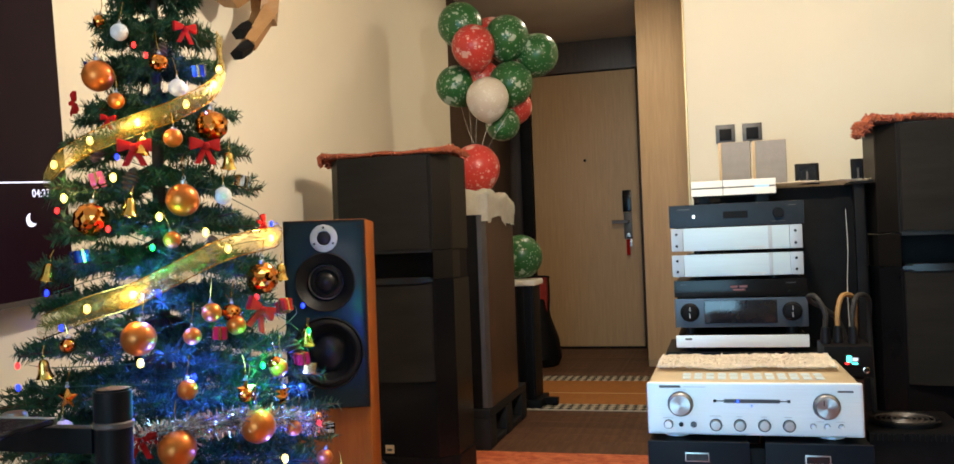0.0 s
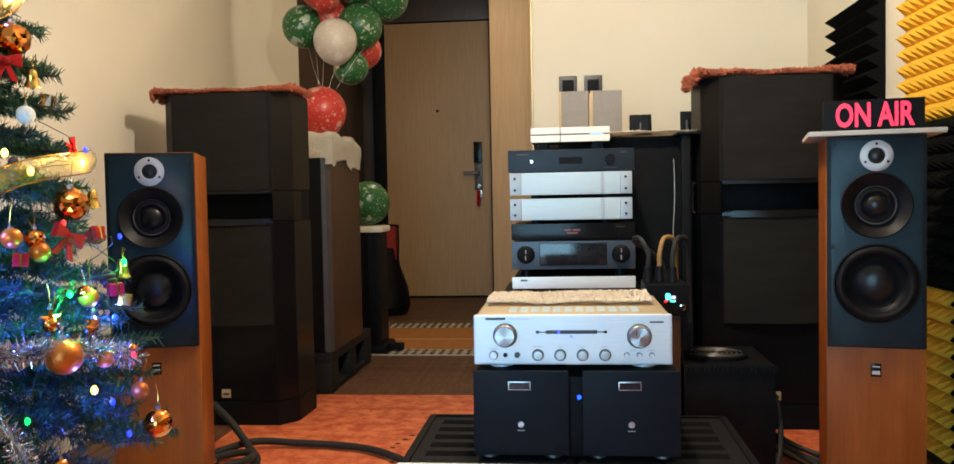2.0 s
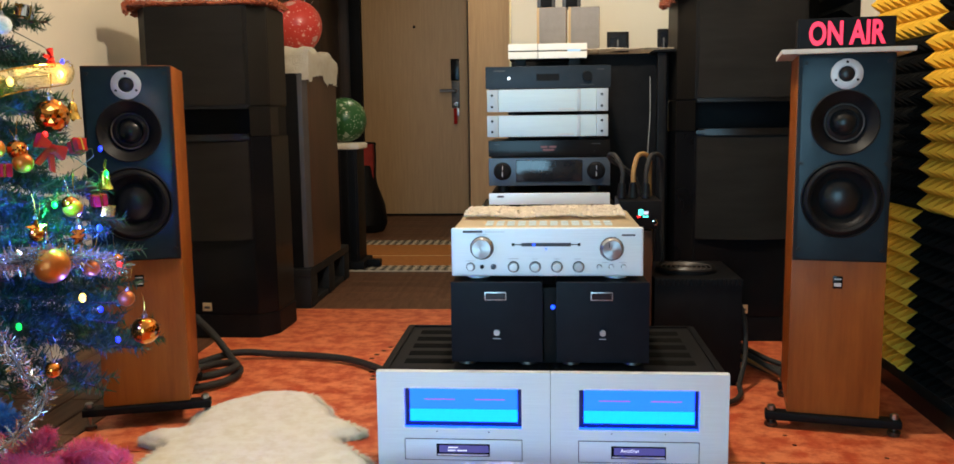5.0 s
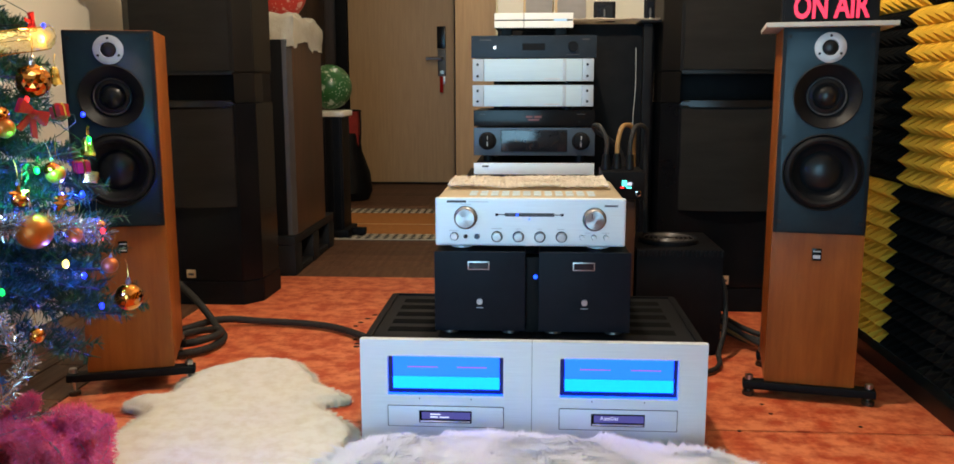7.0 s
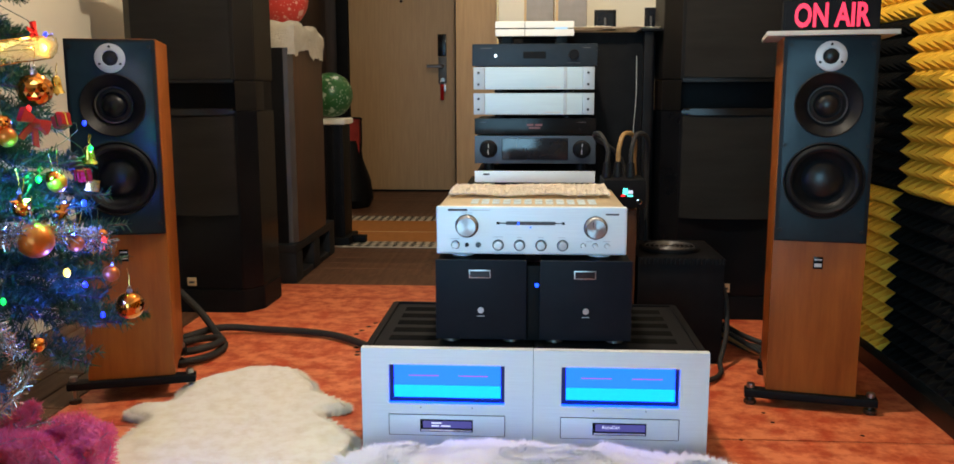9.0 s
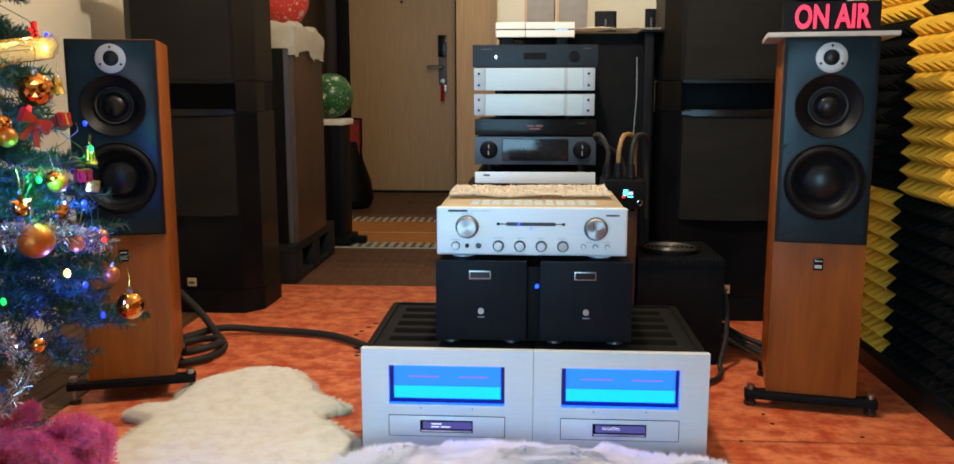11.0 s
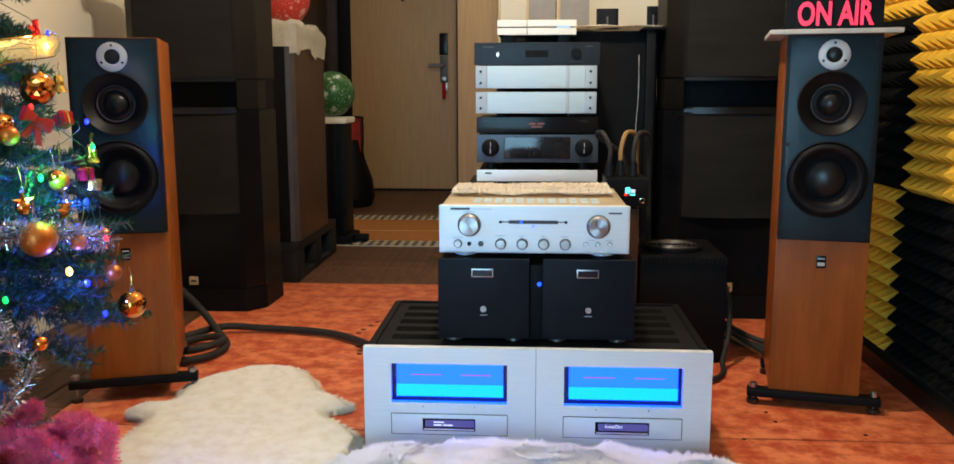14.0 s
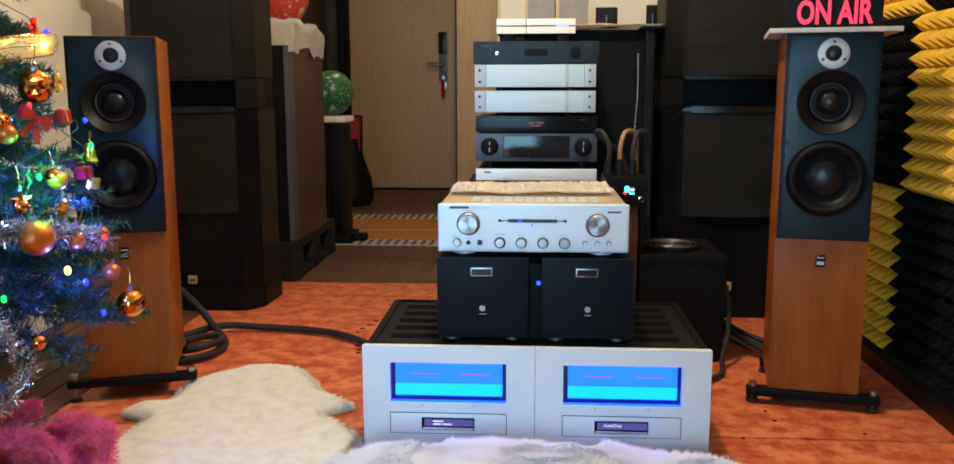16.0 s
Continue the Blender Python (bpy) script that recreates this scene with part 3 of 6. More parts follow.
def monitor_cabinet(m, flip, label):
    """A big floor speaker: two grilles with a horn slot between, cut-off corners."""
    t = thing("floor_speaker", label, "speaker", m, "pair of large floor speakers")

    def plan(grow=0.0):
        return [(-0.196 - grow, -grow), (0.196 + grow, -grow), (0.255 + grow, 0.072), (0.262 + grow, 0.275 + grow), (-0.262 - grow, 0.275 + grow), (-0.255 - grow, 0.072)]

    part("plinth", prism(bmesh.new(), plan(0.004), 0, 0.092, 0.003), MATT, t)
    part("lower_cabinet", prism(bmesh.new(), plan(), 0.093, 0.790, 0.003), GLOSS, t, "gloss black lower cabinet")
    part("horn_back", prism(bmesh.new(), [(-0.196, 0.16), (0.196, 0.16), (0.252, 0.17), (0.257, 0.270), (-0.257, 0.270), (-0.252, 0.17)], 0.791, 0.905), MATT, t)
    for s in (-1, 1):
        part("horn_cheek", prism(bmesh.new(), [(s * 0.196, 0.0), (s * 0.255, 0.072), (s * 0.258, 0.165), (s * 0.175, 0.15)][::s], 0.791, 0.905, 0.002), CABBROWN, t)
    part("upper_cabinet", prism(bmesh.new(), plan(), 0.906, 1.285, 0.004), CABBROWN, t, "dark brown upper cabinet")
    for z0, z1 in ((0.912, 1.279), (0.392, 0.775)):
        n = 12
        front = [(-0.190 + 0.380 * k / n, -0.012 - 0.022 * math.sin(math.pi * k / n)) for k in range(n + 1)]
        part("grille", prism(bmesh.new(), [(-0.190, -0.001)] + front + [(0.190, -0.001)], z0, z1, 0.003), GRILLE, t, "grey cloth grille")
    n = 12
    lip = [(-0.194 + 0.388 * k / n, -0.016 - 0.026 * math.sin(math.pi * k / n)) for k in range(n + 1)]
    part("horn_lip", prism(bmesh.new(), [(-0.194, 0.10)] + lip + [(0.194, 0.10)], 0.776, 0.800, 0.006), LIP, t, "rounded glossy dark horn lip")
    lip = [(-0.194 + 0.388 * k / n, -0.008 - 0.02 * math.sin(math.pi * k / n)) for k in range(n + 1)]
    part("horn_lip", prism(bmesh.new(), [(-0.194, 0.10)] + lip + [(0.194, 0.10)], 0.897, 0.911, 0.003), CABBROWN, t)
    bd = part("badge", one((flip * 0.02 - 0.018, -0.004, 0.107), (flip * 0.02 + 0.018, 0.0, 0.140), 0.001), BADGE_GOLD, t, "small square brass badge")
    part("badge_mark", one((flip * 0.02 - 0.011, -0.005, 0.117), (flip * 0.02 + 0.011, -0.004, 0.126)), BAR_K, bd)
    return t


monitor_cabinet(pose(-1.308, 3.318, 0), -0.5, "large dark floor speaker with grey grilles under a terracotta mat")
monitor_cabinet(pose(0.762, 3.318, 0), -0.35, "large dark floor speaker with grey grilles by the foam wall")


def tufted_mat(name, m, w, d, seed, label, mat, h=0.010, tuft=0.012, count=900, droop=0.0, ends=0.0):
    """A shaggy mat: a wavy thin sheet with many small tufts."""
    rng = random.Random(seed)
    t = thing(name, label, "mat", m)
    nx, ny = 36, 14
    bm = bmesh.new()

    def z(x, y):
        return h * (0.7 + 0.7 * noise.noise((x * 9 + seed, y * 9, 0))) - droop * max(0, abs(x) - w / 2 + 0.03) * 30

    def edge(u, v):
        k = 1 + 0.03 * noise.noise((u * 7 + seed, v * 7, 3))
        return u * w / 2 * k, v * d / 2 * k

    top = [[bm.verts.new((*edge(2 * i / nx - 1, 2 * j / ny - 1), 0)) for j in range(ny + 1)] for i in range(nx + 1)]
    for r in top:
        for v in r:
            v.co.z = z(v.co.x, v.co.y)
    for i in range(nx):
        for j in range(ny):
            bm.faces.new([top[i][j], top[i + 1][j], top[i + 1][j + 1], top[i][j + 1]])
    bmesh.ops.solidify(bm, geom=bm.faces[:], thickness=0.006)
    part("sheet", bm, mat, t)
    vs, fs = [], []
    for k in range(count):
        u, v = rng.uniform(-1, 1), rng.uniform(-1, 1)
        if rng.random() < 0.55:
            if rng.random() < 0.7:
                v = -1 + rng.uniform(0, 0.08)
            else:
                u = rng.choice((-1, 1))
        x, y = edge(u, v)
        p = Vector((x, y, z(x, y) + ends * 0.016 * abs(u) ** 3 * rng.random()))
        if ends and u < -0.97:
            p += Vector((-0.006, 0, -0.042 * ends * rng.random() ** 1.5))
        r = rng.uniform(0.5, 1.2) * tuft * (1 + ends * 0.4 * abs(u) ** 3)
        q = Matrix.Rotation(rng.uniform(0, 6.28), 3, Vector((rng.uniform(-1, 1), rng.uniform(-1, 1), rng.uniform(-1, 1))).normalized())
        b0 = len(vs)
        for c in ((1, 0, 0), (-1, 0, 0), (0, 0.55, 0), (0, -0.55, 0), (0, 0, 0.55), (0, 0, -0.55)):
            vs.append(p + q @ (Vector(c) * r))
        fs += [(b0 + a, b0 + b, b0 + c) for a, b, c in ((0, 2, 4), (2, 1, 4), (1, 3, 4), (3, 0, 4), (2, 0, 5), (1, 2, 5), (3, 1, 5), (0, 3, 5))]
    me = bpy.data.meshes.new("shag")
    me.from_pydata(vs, [], fs)
    me.materials.append(mat)
    ob = new("shag", me)
    ob.parent = t
    tagged(ob, kind="stuff")
    return t


tufted_mat("table_runner", pose(-1.305, 3.452, 1.287), 0.54, 0.29, 1, "shaggy terracotta mat on the floor speaker", CHENILLE, 0.010, 0.011, 2600, 0.0, 0.8)
tufted_mat("table_runner", pose(0.752, 3.452, 1.287), 0.54, 0.29, 2, "bunched shaggy terracotta mat on the floor speaker", CHENILLE, 0.016, 0.013, 2600, 0.0, 0.9)

# lit sign on its board on the tower speaker
SIGN = pose(0.779, 2.361, 1.0035, 0, 0, -12)
solo("board", one((-0.156, -0.028, 0), (0.160, 0.30, 0.012), 0.002), STONE, "thin pale board on top of the tower speaker", "board", SIGN)
sign = thing("on_air_sign", "black box sign with lit red letters", "sign", SIGN @ pose(0.002, 0.03, 0.0125))
part("case", one((-0.118, 0, 0), (0.118, 0.06, 0.080), 0.003), MATT, sign)
part("front", one((-0.112, -0.003, 0.005), (0.112, -0.0003, 0.075), 0.001), MATT, sign, "dark front panel")
letters("letters", "ON AIR", 0.083, 0.0012, G_SIGN, sign, pose(0.000, -0.005, 0.038), "glowing red letters", 0.645, 0.0022)

# silver power amplifiers, side by side
def power_amplifier(x0, name_text):
    t = thing("power_amplifier", "silver power amplifier with a lit blue meter window", "amplifier", pose(x0, 1.95, 0), "pair of silver power amplifiers")
    w, zt, zb = 0.398, 0.279, 0.022

    def u(a):
        return a * w

    bm = bmesh.new()
    L, R, T, B = u(0.161), u(0.836), zt - 0.0385, zt - 0.132
    for a, b in (((0, 0, T), (w, 0.02, zt)), ((0, 0, zb), (w, 0.02, B)), ((0, 0, B), (L, 0.02, T)), ((R, 0, B), (w, 0.02, T))):
        box(bm, a, b)
    bmesh.ops.remove_doubles(bm, verts=bm.verts, dist=0.0002)
    part("faceplate", bm, SILVER, t, "thick brushed aluminium front")
    # recess and its lower edge emit some blue themselves, added to the panels' glow
    mw = part("meter_frame", one((L, 0.016, B), (R, 0.0195, T)), material("navy_glow_recess", (0.004, 0.006, 0.03), 0.3, emission=(0.0, 0.01, 0.25), power=0.15) if "navy_glow_recess" not in MATS else MATS["navy_glow_recess"], t, "dark blue recess with a faint added glow")
    l2, r2, t2, b2, mid = u(0.190), u(0.812), zt - 0.041, zt - 0.118, zt - 0.090
    part("meter_panel", one((l2, 0.009, mid), (r2, 0.015, t2)), G_METER, mw, "lit blue upper meter panel")
    part("meter_panel", one((l2, 0.006, b2), (r2, 0.015, mid - 0.0004)), G_METER2, mw, "lit cyan lower meter panel")
    for a, b in ((0.275, 0.452), (0.567, 0.740)):
        part("needle_line", one((u(a), 0.0075, zt - 0.0672), (u(b), 0.0085, zt - 0.0655)), G_NEEDLE, mw)
    part("glow_edge", one((L, 0.002, B - 0.0001), (R, 0.006, B + 0.003)), G_METER, mw)
    for a in (0.347, 0.648):
        part("led", cyl(bmesh.new(), (u(a), -0.001, zt - 0.1405), 0.0014, 0.003, "y", 10), MATT, t)
    P0, P1 = zt - 0.2075, zt - 0.159
    pn = part("control_panel", one((L, -0.0025, P0), (R, -0.0003, P1), 0.0012), SILVER, t, "inset control panel")
    for a, b in (((L - 0.001, -0.0012, P1), (R + 0.001, 0.0, P1 + 0.0015)), ((L - 0.001, -0.0012, P0 - 0.0015), (R + 0.001, 0.0, P0)), ((L - 0.0016, -0.0012, P0), (L, 0.0, P1)), ((R, -0.0012, P0), (R + 0.0016, 0.0, P1))):
        part("groove", one(a, b), BAR_K, pn)
    ds = part("display", one((u(0.343), -0.0045, zt - 0.198), (u(0.652), -0.0027, zt - 0.1685), 0.0008), GLOSS, t, "small dark display")
    part("display_glass", one((u(0.36), -0.0052, zt - 0.1885), (u(0.645), -0.0046, zt - 0.1715)), G_DISP, ds, "violet lit display")
    part("chrome_lip", one((u(0.35), -0.0065, zt - 0.1955), (u(0.645), -0.0046, zt - 0.1915), 0.0006), CHROME, ds)
    if name_text:
        letters("letters", name_text, 0.0115, 0.0002, G_TEXT, ds, pose(u(0.448), -0.0055, zt - 0.1785))
    else:
        for a, b, z in ((0.41, 0.47, 0.1765), (0.41, 0.455, 0.1835), (0.465, 0.52, 0.1835)):
            part("letters", one((u(a), -0.0056, zt - z - 0.0016), (u(b), -0.0053, zt - z + 0.0016)), G_TEXT, ds)
    part("body", one((-0.0004, 0.0201, 0.022), (w + 0.0004, 0.470, zt - 0.012), 0.003), MATT, t, "black steel case")
    top = part("top_cover", one((0.002, 0.022, zt - 0.0115), (w - 0.002, 0.472, zt - 0.0055), 0.002), TOPSTEEL, t)
    for k in range(2):
        for j in range(5):
            a = 0.05 + k * 0.17
            part("vent", one((a, 0.09 + j * 0.07, zt - 0.0056), (a + 0.12, 0.09 + j * 0.07 + 0.04, zt - 0.0048), 0.0003), FOAM_K, top)
    part("rib", one((0.010, 0.03, zt - 0.0053), (0.022, 0.46, zt - 0.001), 0.001), MATT, top)
    part("rib", one((w - 0.022, 0.03, zt - 0.0053), (w - 0.010, 0.46, zt - 0.001), 0.001), MATT, top)
    part("rib", one((0.023, 0.448, zt - 0.0053), (w - 0.023, 0.460, zt - 0.001), 0.001), MATT, top)
    for fx in (0.05, w - 0.05):
        for fy in (0.06, 0.42):
            part("foot", cyl(bmesh.new(), (fx, fy, 0.0045), 0.022, 0.0175, seg=20), RUBBER, t)
    return t


power_amplifier(-0.374, "")
power_amplifier(0.0250, "AutoDet")


def mono_block(x0):
    t = thing("mono_amplifier", "black cube amplifier with steel power button", "amplifier", pose(x0, 2.005, 0.2795), "pair of black cube amplifiers")
    w, z0, z1 = 0.212, 0.0085, 0.1975
    part("faceplate", one((0, 0, z0), (w, 0.012, z1), 0.0015), MONO, t)
    part("body", one((0.003, 0.0122, z0 + 0.002), (w - 0.003, 0.34, z1 - 0.002), 0.002), MATT, t)
    wd = part("window", one((w * 0.370, -0.0015, z1 - 0.0420), (w * 0.606, -0.0003, z1 - 0.0225), 0.0005), STEEL, t, "steel framed window")
    part("window_glass", one((w * 0.380, -0.0024, z1 - 0.0400), (w * 0.596, -0.0016, z1 - 0.0250)), SCREEN, wd)
    part("button", cyl(bmesh.new(), (w * 0.5, -0.008, z1 - 0.1175), 0.0070, 0.0078, "y", 24, bevel=0.001), STEEL, t, "round steel power button")
    part("print", one((w * 0.46, -0.0008, z1 - 0.1335), (w * 0.54, -0.0003, z1 - 0.1318)), BAR, t)
    for x in (0.035, w - 0.035):
        for y in (0.03, 0.30):
            part("foot", cyl(bmesh.new(), (x, y, 0.0), 0.021, 0.0082, seg=24, bevel=0.001), STEEL, t, "steel disc foot")
    return t


mono_block(-0.2047)
mono_block(0.0388)
led = thing("power_indicator", "small black module with a blue light", "indicator", pose(0.0230, 2.030, 0.280))
part("module", one((-0.0172, 0, 0), (0.0172, 0.05, 0.180), 0.002), MATT, led)
part("led", ball(bmesh.new(), (0.0081, -0.003, 0.1345), 0.0052, 14, 10), G_LED, led, "glowing blue light")


def integrated_amplifier():
    t = thing("integrated_amplifier", "silver integrated amplifier with two large knobs", "amplifier", pose(-0.205, 2.035, 0.4775))
    w, z0, z1 = 0.444, 0.0085, 0.1215

    def at(px, py):
        return (px - 22) / 930 * w, z1 - (py - 170) / 238 * (z1 - z0)

    part("faceplate", one((0, 0, z0), (w, 0.016, z1), 0.006, 4), SILVER, t, "brushed silver faceplate")
    part("cover", one((0.004, 0.0162, z0 + 0.004), (w - 0.004, 0.40, z1 - 0.003), 0.004), CHAMPAGNE, t, "champagne steel cover")
    for j in range(2):
        for k in range(12):
            part("vent", one((0.075 + k * 0.026, 0.07 + j * 0.05, z1 - 0.0031), (0.093 + k * 0.026, 0.11 + j * 0.05, z1 - 0.0020), 0.0004), WHITE_METAL, t)
    for px, py in ((172, 267), (800, 272)):
        x, z = at(px, py)
        kn = part("knob", lathe(bmesh.new(), [(0.0262, 0.0), (0.0262, 0.004), (0.0238, 0.006), (0.0232, 0.022), (0.0215, 0.0235), (0, 0.0237)], 44, pose(x, 0, z, 90)), KNOB, t, "large turned steel knob")
        part("knob_collar", lathe(bmesh.new(), [(0.0275, 0.0002), (0.0275, 0.0018), (0.0262, 0.002)], 40, pose(x, 0, z, 90)), BAR_K, kn)
    x, z = at(785, 250)
    part("pointer", one((x - 0.001, -0.0242, z - 0.006), (x + 0.001, -0.0236, z + 0.006)), BAR_K, t)
    for px, r, m in ((116, 0.0085, SILVER), (172, 0.0042, RUBBER), (228, 0.0055, GREYBLUE), (326, 0.0112, STEEL), (431, 0.0112, STEEL), (536, 0.0112, STEEL), (641, 0.0112, STEEL), (741, 0.005, SILVER), (799, 0.005, SILVER), (857, 0.005, SILVER)):
        x, z = at(px, 361)
        kn = part("small_knob", lathe(bmesh.new(), [(r, 0.0), (r * 0.97, 0.008), (r * 0.85, 0.010), (0, 0.0102)], 28, pose(x, 0, z, 90)), m, t)
        part("knob_collar", lathe(bmesh.new(), [(r * 1.2, 0.0002), (r * 1.2, 0.0016), (r, 0.0018)], 28, pose(x, 0, z, 90)), BAR_K, kn)
    for a, b, c, d, m in ((318, 650, 249, 254, BAR_K), (365, 605, 243, 260, BAR_K), (318, 332, 245, 258, RUBBER), (637, 650, 245, 258, RUBBER)):
        xa, za = at(a, d)
        xb, zb = at(b, c)
        part("display_slot", one((xa, -0.0012 - 0.0004 * (b - a < 300), za), (xb, -0.0002, zb), 0.0003), m, t)
    for px, py, r in ((425, 252, 0.003), (484, 272, 0.0022)):
        x, z = at(px, py)
        part("led", ball(bmesh.new(), (x, -0.0018, z), r, 10, 8), G_LED, t, "blue indicator light")
    for a, b, c, d, m in ((80, 175, 182, 193, BAR_K), (848, 912, 202, 210, BAR_K), (187, 285, 187, 190, BAR), (92, 138, 330, 333, BAR), (300, 350, 319, 322, BAR), (418, 442, 321, 324, BAR), (524, 548, 321, 324, BAR), (620, 655, 321, 324, BAR), (836, 872, 338, 341, BAR), (755, 785, 338, 341, BAR), (145, 200, 201, 204, BAR)):
        xa, za = at(a, d)
        xb, zb = at(b, c)
        part("print", one((xa, -0.0006, za), (xb, -0.0001, zb)), m, t)
    for x in (0.06, w - 0.06):
        for y in (0.045, 0.34):
            part("foot", cyl(bmesh.new(), (x, y, 0.0), 0.029, 0.0083, seg=28, bevel=0.003), SILVER, t, "round silver foot")
    return t


integrated_amplifier()
tufted_mat("chenille_mat", pose(0.012, 2.335, 0.601), 0.40, 0.22, 5, "beige chenille mat lying on the amplifier", CLOTH_BEIGE, 0.009, 0.006, 2600, 0.0)

# equipment rack with its units
rack = thing("equipment_stand", "low black equipment stand", "stand", pose(0.027, 3.15, 0))
part("shelf", one((-0.25, 0.0, 0.500), (0.25, 0.40, 0.525), 0.003), MATT, rack)
part("shelf", one((-0.25, 0.0, 0.10), (0.25, 0.40, 0.125), 0.003), MATT, rack)
part("back_panel", one((-0.24, 0.385, 0.126), (0.24, 0.395, 0.499)), MATT, rack)
for x in (-0.24, 0.20):
    for y in (0.02, 0.34):
        part("leg", one((x, y, 0), (x + 0.04, y + 0.04, 0.099), 0.003), MATT, rack)
        part("post", one((x, y, 0.126), (x + 0.04, y + 0.04, 0.499), 0.003), MATT, rack)


def unit(name, label, z0, z1, mat, x0=-0.187, x1=0.244, y=3.15, depth=0.36, feet=0.012, body=None):
    t = thing(name, label, "hi-fi unit", pose((x0 + x1) / 2, y, z0))
    w, h = (x1 - x0) / 2, z1 - z0
    part("faceplate", one((-w, 0, feet), (w, 0.010, h), 0.0018), mat, t)
    part("case", one((-w + 0.006, 0.0102, feet + 0.001), (w - 0.006, depth, h - 0.001), 0.002), body or MATT, t)
    for fx in (-w + 0.05, w - 0.05):
        for fy in (0.05, depth - 0.05):
            part("foot", cyl(bmesh.new(), (fx, fy, 0), 0.018, feet - 0.0003, seg=18), RUBBER, t)
    return t


def bars(t, spec, mat, y=-0.0008):
    for a, b, c, d in spec:
        part("print", one((a, y, c), (b, y + 0.0006, d)), mat, t)


t = unit("disc_player", "slim silver disc player with a small badge", 0.526, 0.581, SILVER, feet=0.014)
part("badge", one((-0.185, -0.001, 0.040), (-0.162, -0.0002, 0.046)), BAR_K, t)

t = unit("surround_receiver", "grey receiver with two round dials and dark flap", 0.582, 0.707, GREYBLUE, feet=0.026, body=MATT)
part("flap", one((-0.118, -0.004, 0.040), (0.118, -0.0003, 0.117), 0.003), SCREEN, t, "dark glossy flap")
for x in (-0.166, 0.166):
    d = part("dial", lathe(bmesh.new(), [(0.032, 0), (0.032, 0.003), (0.028, 0.005), (0.027, 0.016), (0.024, 0.018), (0, 0.0182)], 36, pose(x, 0, 0.078, 90)), MATT, t, "round black dial")
    part("pointer", one((x - 0.0015, -0.0192, 0.060), (x + 0.001, -0.0184, 0.076)), BAR, d)
    part("pointer", one((x - 0.0005, -0.0192, 0.084), (x + 0.0018, -0.0184, 0.097)), BAR, d)

t = unit("network_player", "glossy black player with dim red digits", 0.708, 0.769, GLOSS, feet=0.004)
bars(t, [(-0.03, -0.006, 0.034, 0.041), (0.0, 0.026, 0.034, 0.041), (-0.022, 0.018, 0.024, 0.030)], G_DIM)
bars(t, [(-0.195, -0.175, 0.046, 0.048), (0.15, 0.18, 0.046, 0.048)], BAR_K)
for x in (-0.18, -0.14, 0.16):
    part("button", cyl(bmesh.new(), (x, -0.003, 0.02), 0.004, 0.0028, "y", 12), MATT, t)

for z0, z1 in ((0.770, 0.857), (0.858, 0.948)):
    t = unit("white_power_amplifier", "white-fronted amplifier with black-screwed side blocks", z0, z1, WHITE_METAL, x0=-0.150, x1=0.195, feet=0.012, body=MATT)
    h = z1 - z0
    for s in (-1, 1):
        b0 = 0.1730 if s > 0 else -0.2130
        blk = part("side_block", one((b0, -0.004, 0.012), (b0 + 0.040, 0.012, h), 0.002), GREYMETAL, t, "grey metal side block")
        for zz in (0.030, h - 0.020):
            part("screw", cyl(bmesh.new(), (b0 + 0.018, -0.007, zz), 0.0045, 0.003, "y", 12), RUBBER, blk)
    part("divider", one((0.105, -0.002, 0.012), (0.117, -0.0003, h), 0.0005), GREYMETAL, t)
    bars(t, [(0.04, 0.095, 0.018, 0.022)], BAR)

t = unit("preamplifier", "dark blue-grey preamplifier with a lit white button", 0.949, 1.028, ANOD, x0=-0.195, x1=0.244, feet=0.002)
part("lamp_button", ball(bmesh.new(), (-0.137, -0.001, 0.038), 0.0042, 12, 8, 1.3), glow("white_led", (0.8, 0.9, 1.0), 4), t, "lit white button")
part("display", one((-0.04, -0.001, 0.028), (0.040, -0.0002, 0.052)), MATT, t)
part("dial", lathe(bmesh.new(), [(0.018, 0), (0.017, 0.012), (0, 0.0122)], 28, pose(0.138, 0, 0.042, 90)), MATT, t)
bars(t, [(-0.19, -0.15, 0.062, 0.066), (0.17, 0.195, 0.064, 0.067), (0.115, 0.16, 0.012, 0.014)], BAR_K)

net = thing("white_console", "flat white box split in two, on black feet", "device", pose(0.024, 3.27, 1.0285))
part("body", one((-0.141, 0.006, 0.034), (0.141, 0.19, 0.0845), 0.003), MATT, net)
for x0, x1 in ((-0.143, -0.036), (-0.034, 0.143)):
    for z0, z1 in ((0.033, 0.0580), (0.0620, 0.0860)):
        part("panel", one((x0, 0, z0), (x1, 0.191 if z1 > 0.06 else 0.012, z1), 0.002), WHITEP, net)
part("light_strip", one((0.072, -0.001, 0.0570), (0.120, 0.004, 0.0640)), glow("pale_blue_strip", (0.5, 0.75, 1.0), 0.8), net, "pale blue lit strip")
for x in (-0.12, 0.08):
    for y in (0.03, 0.15):
        part("foot", one((x, y, 0), (x + 0.04, y + 0.03, 0.0335), 0.003), RUBBER, net)

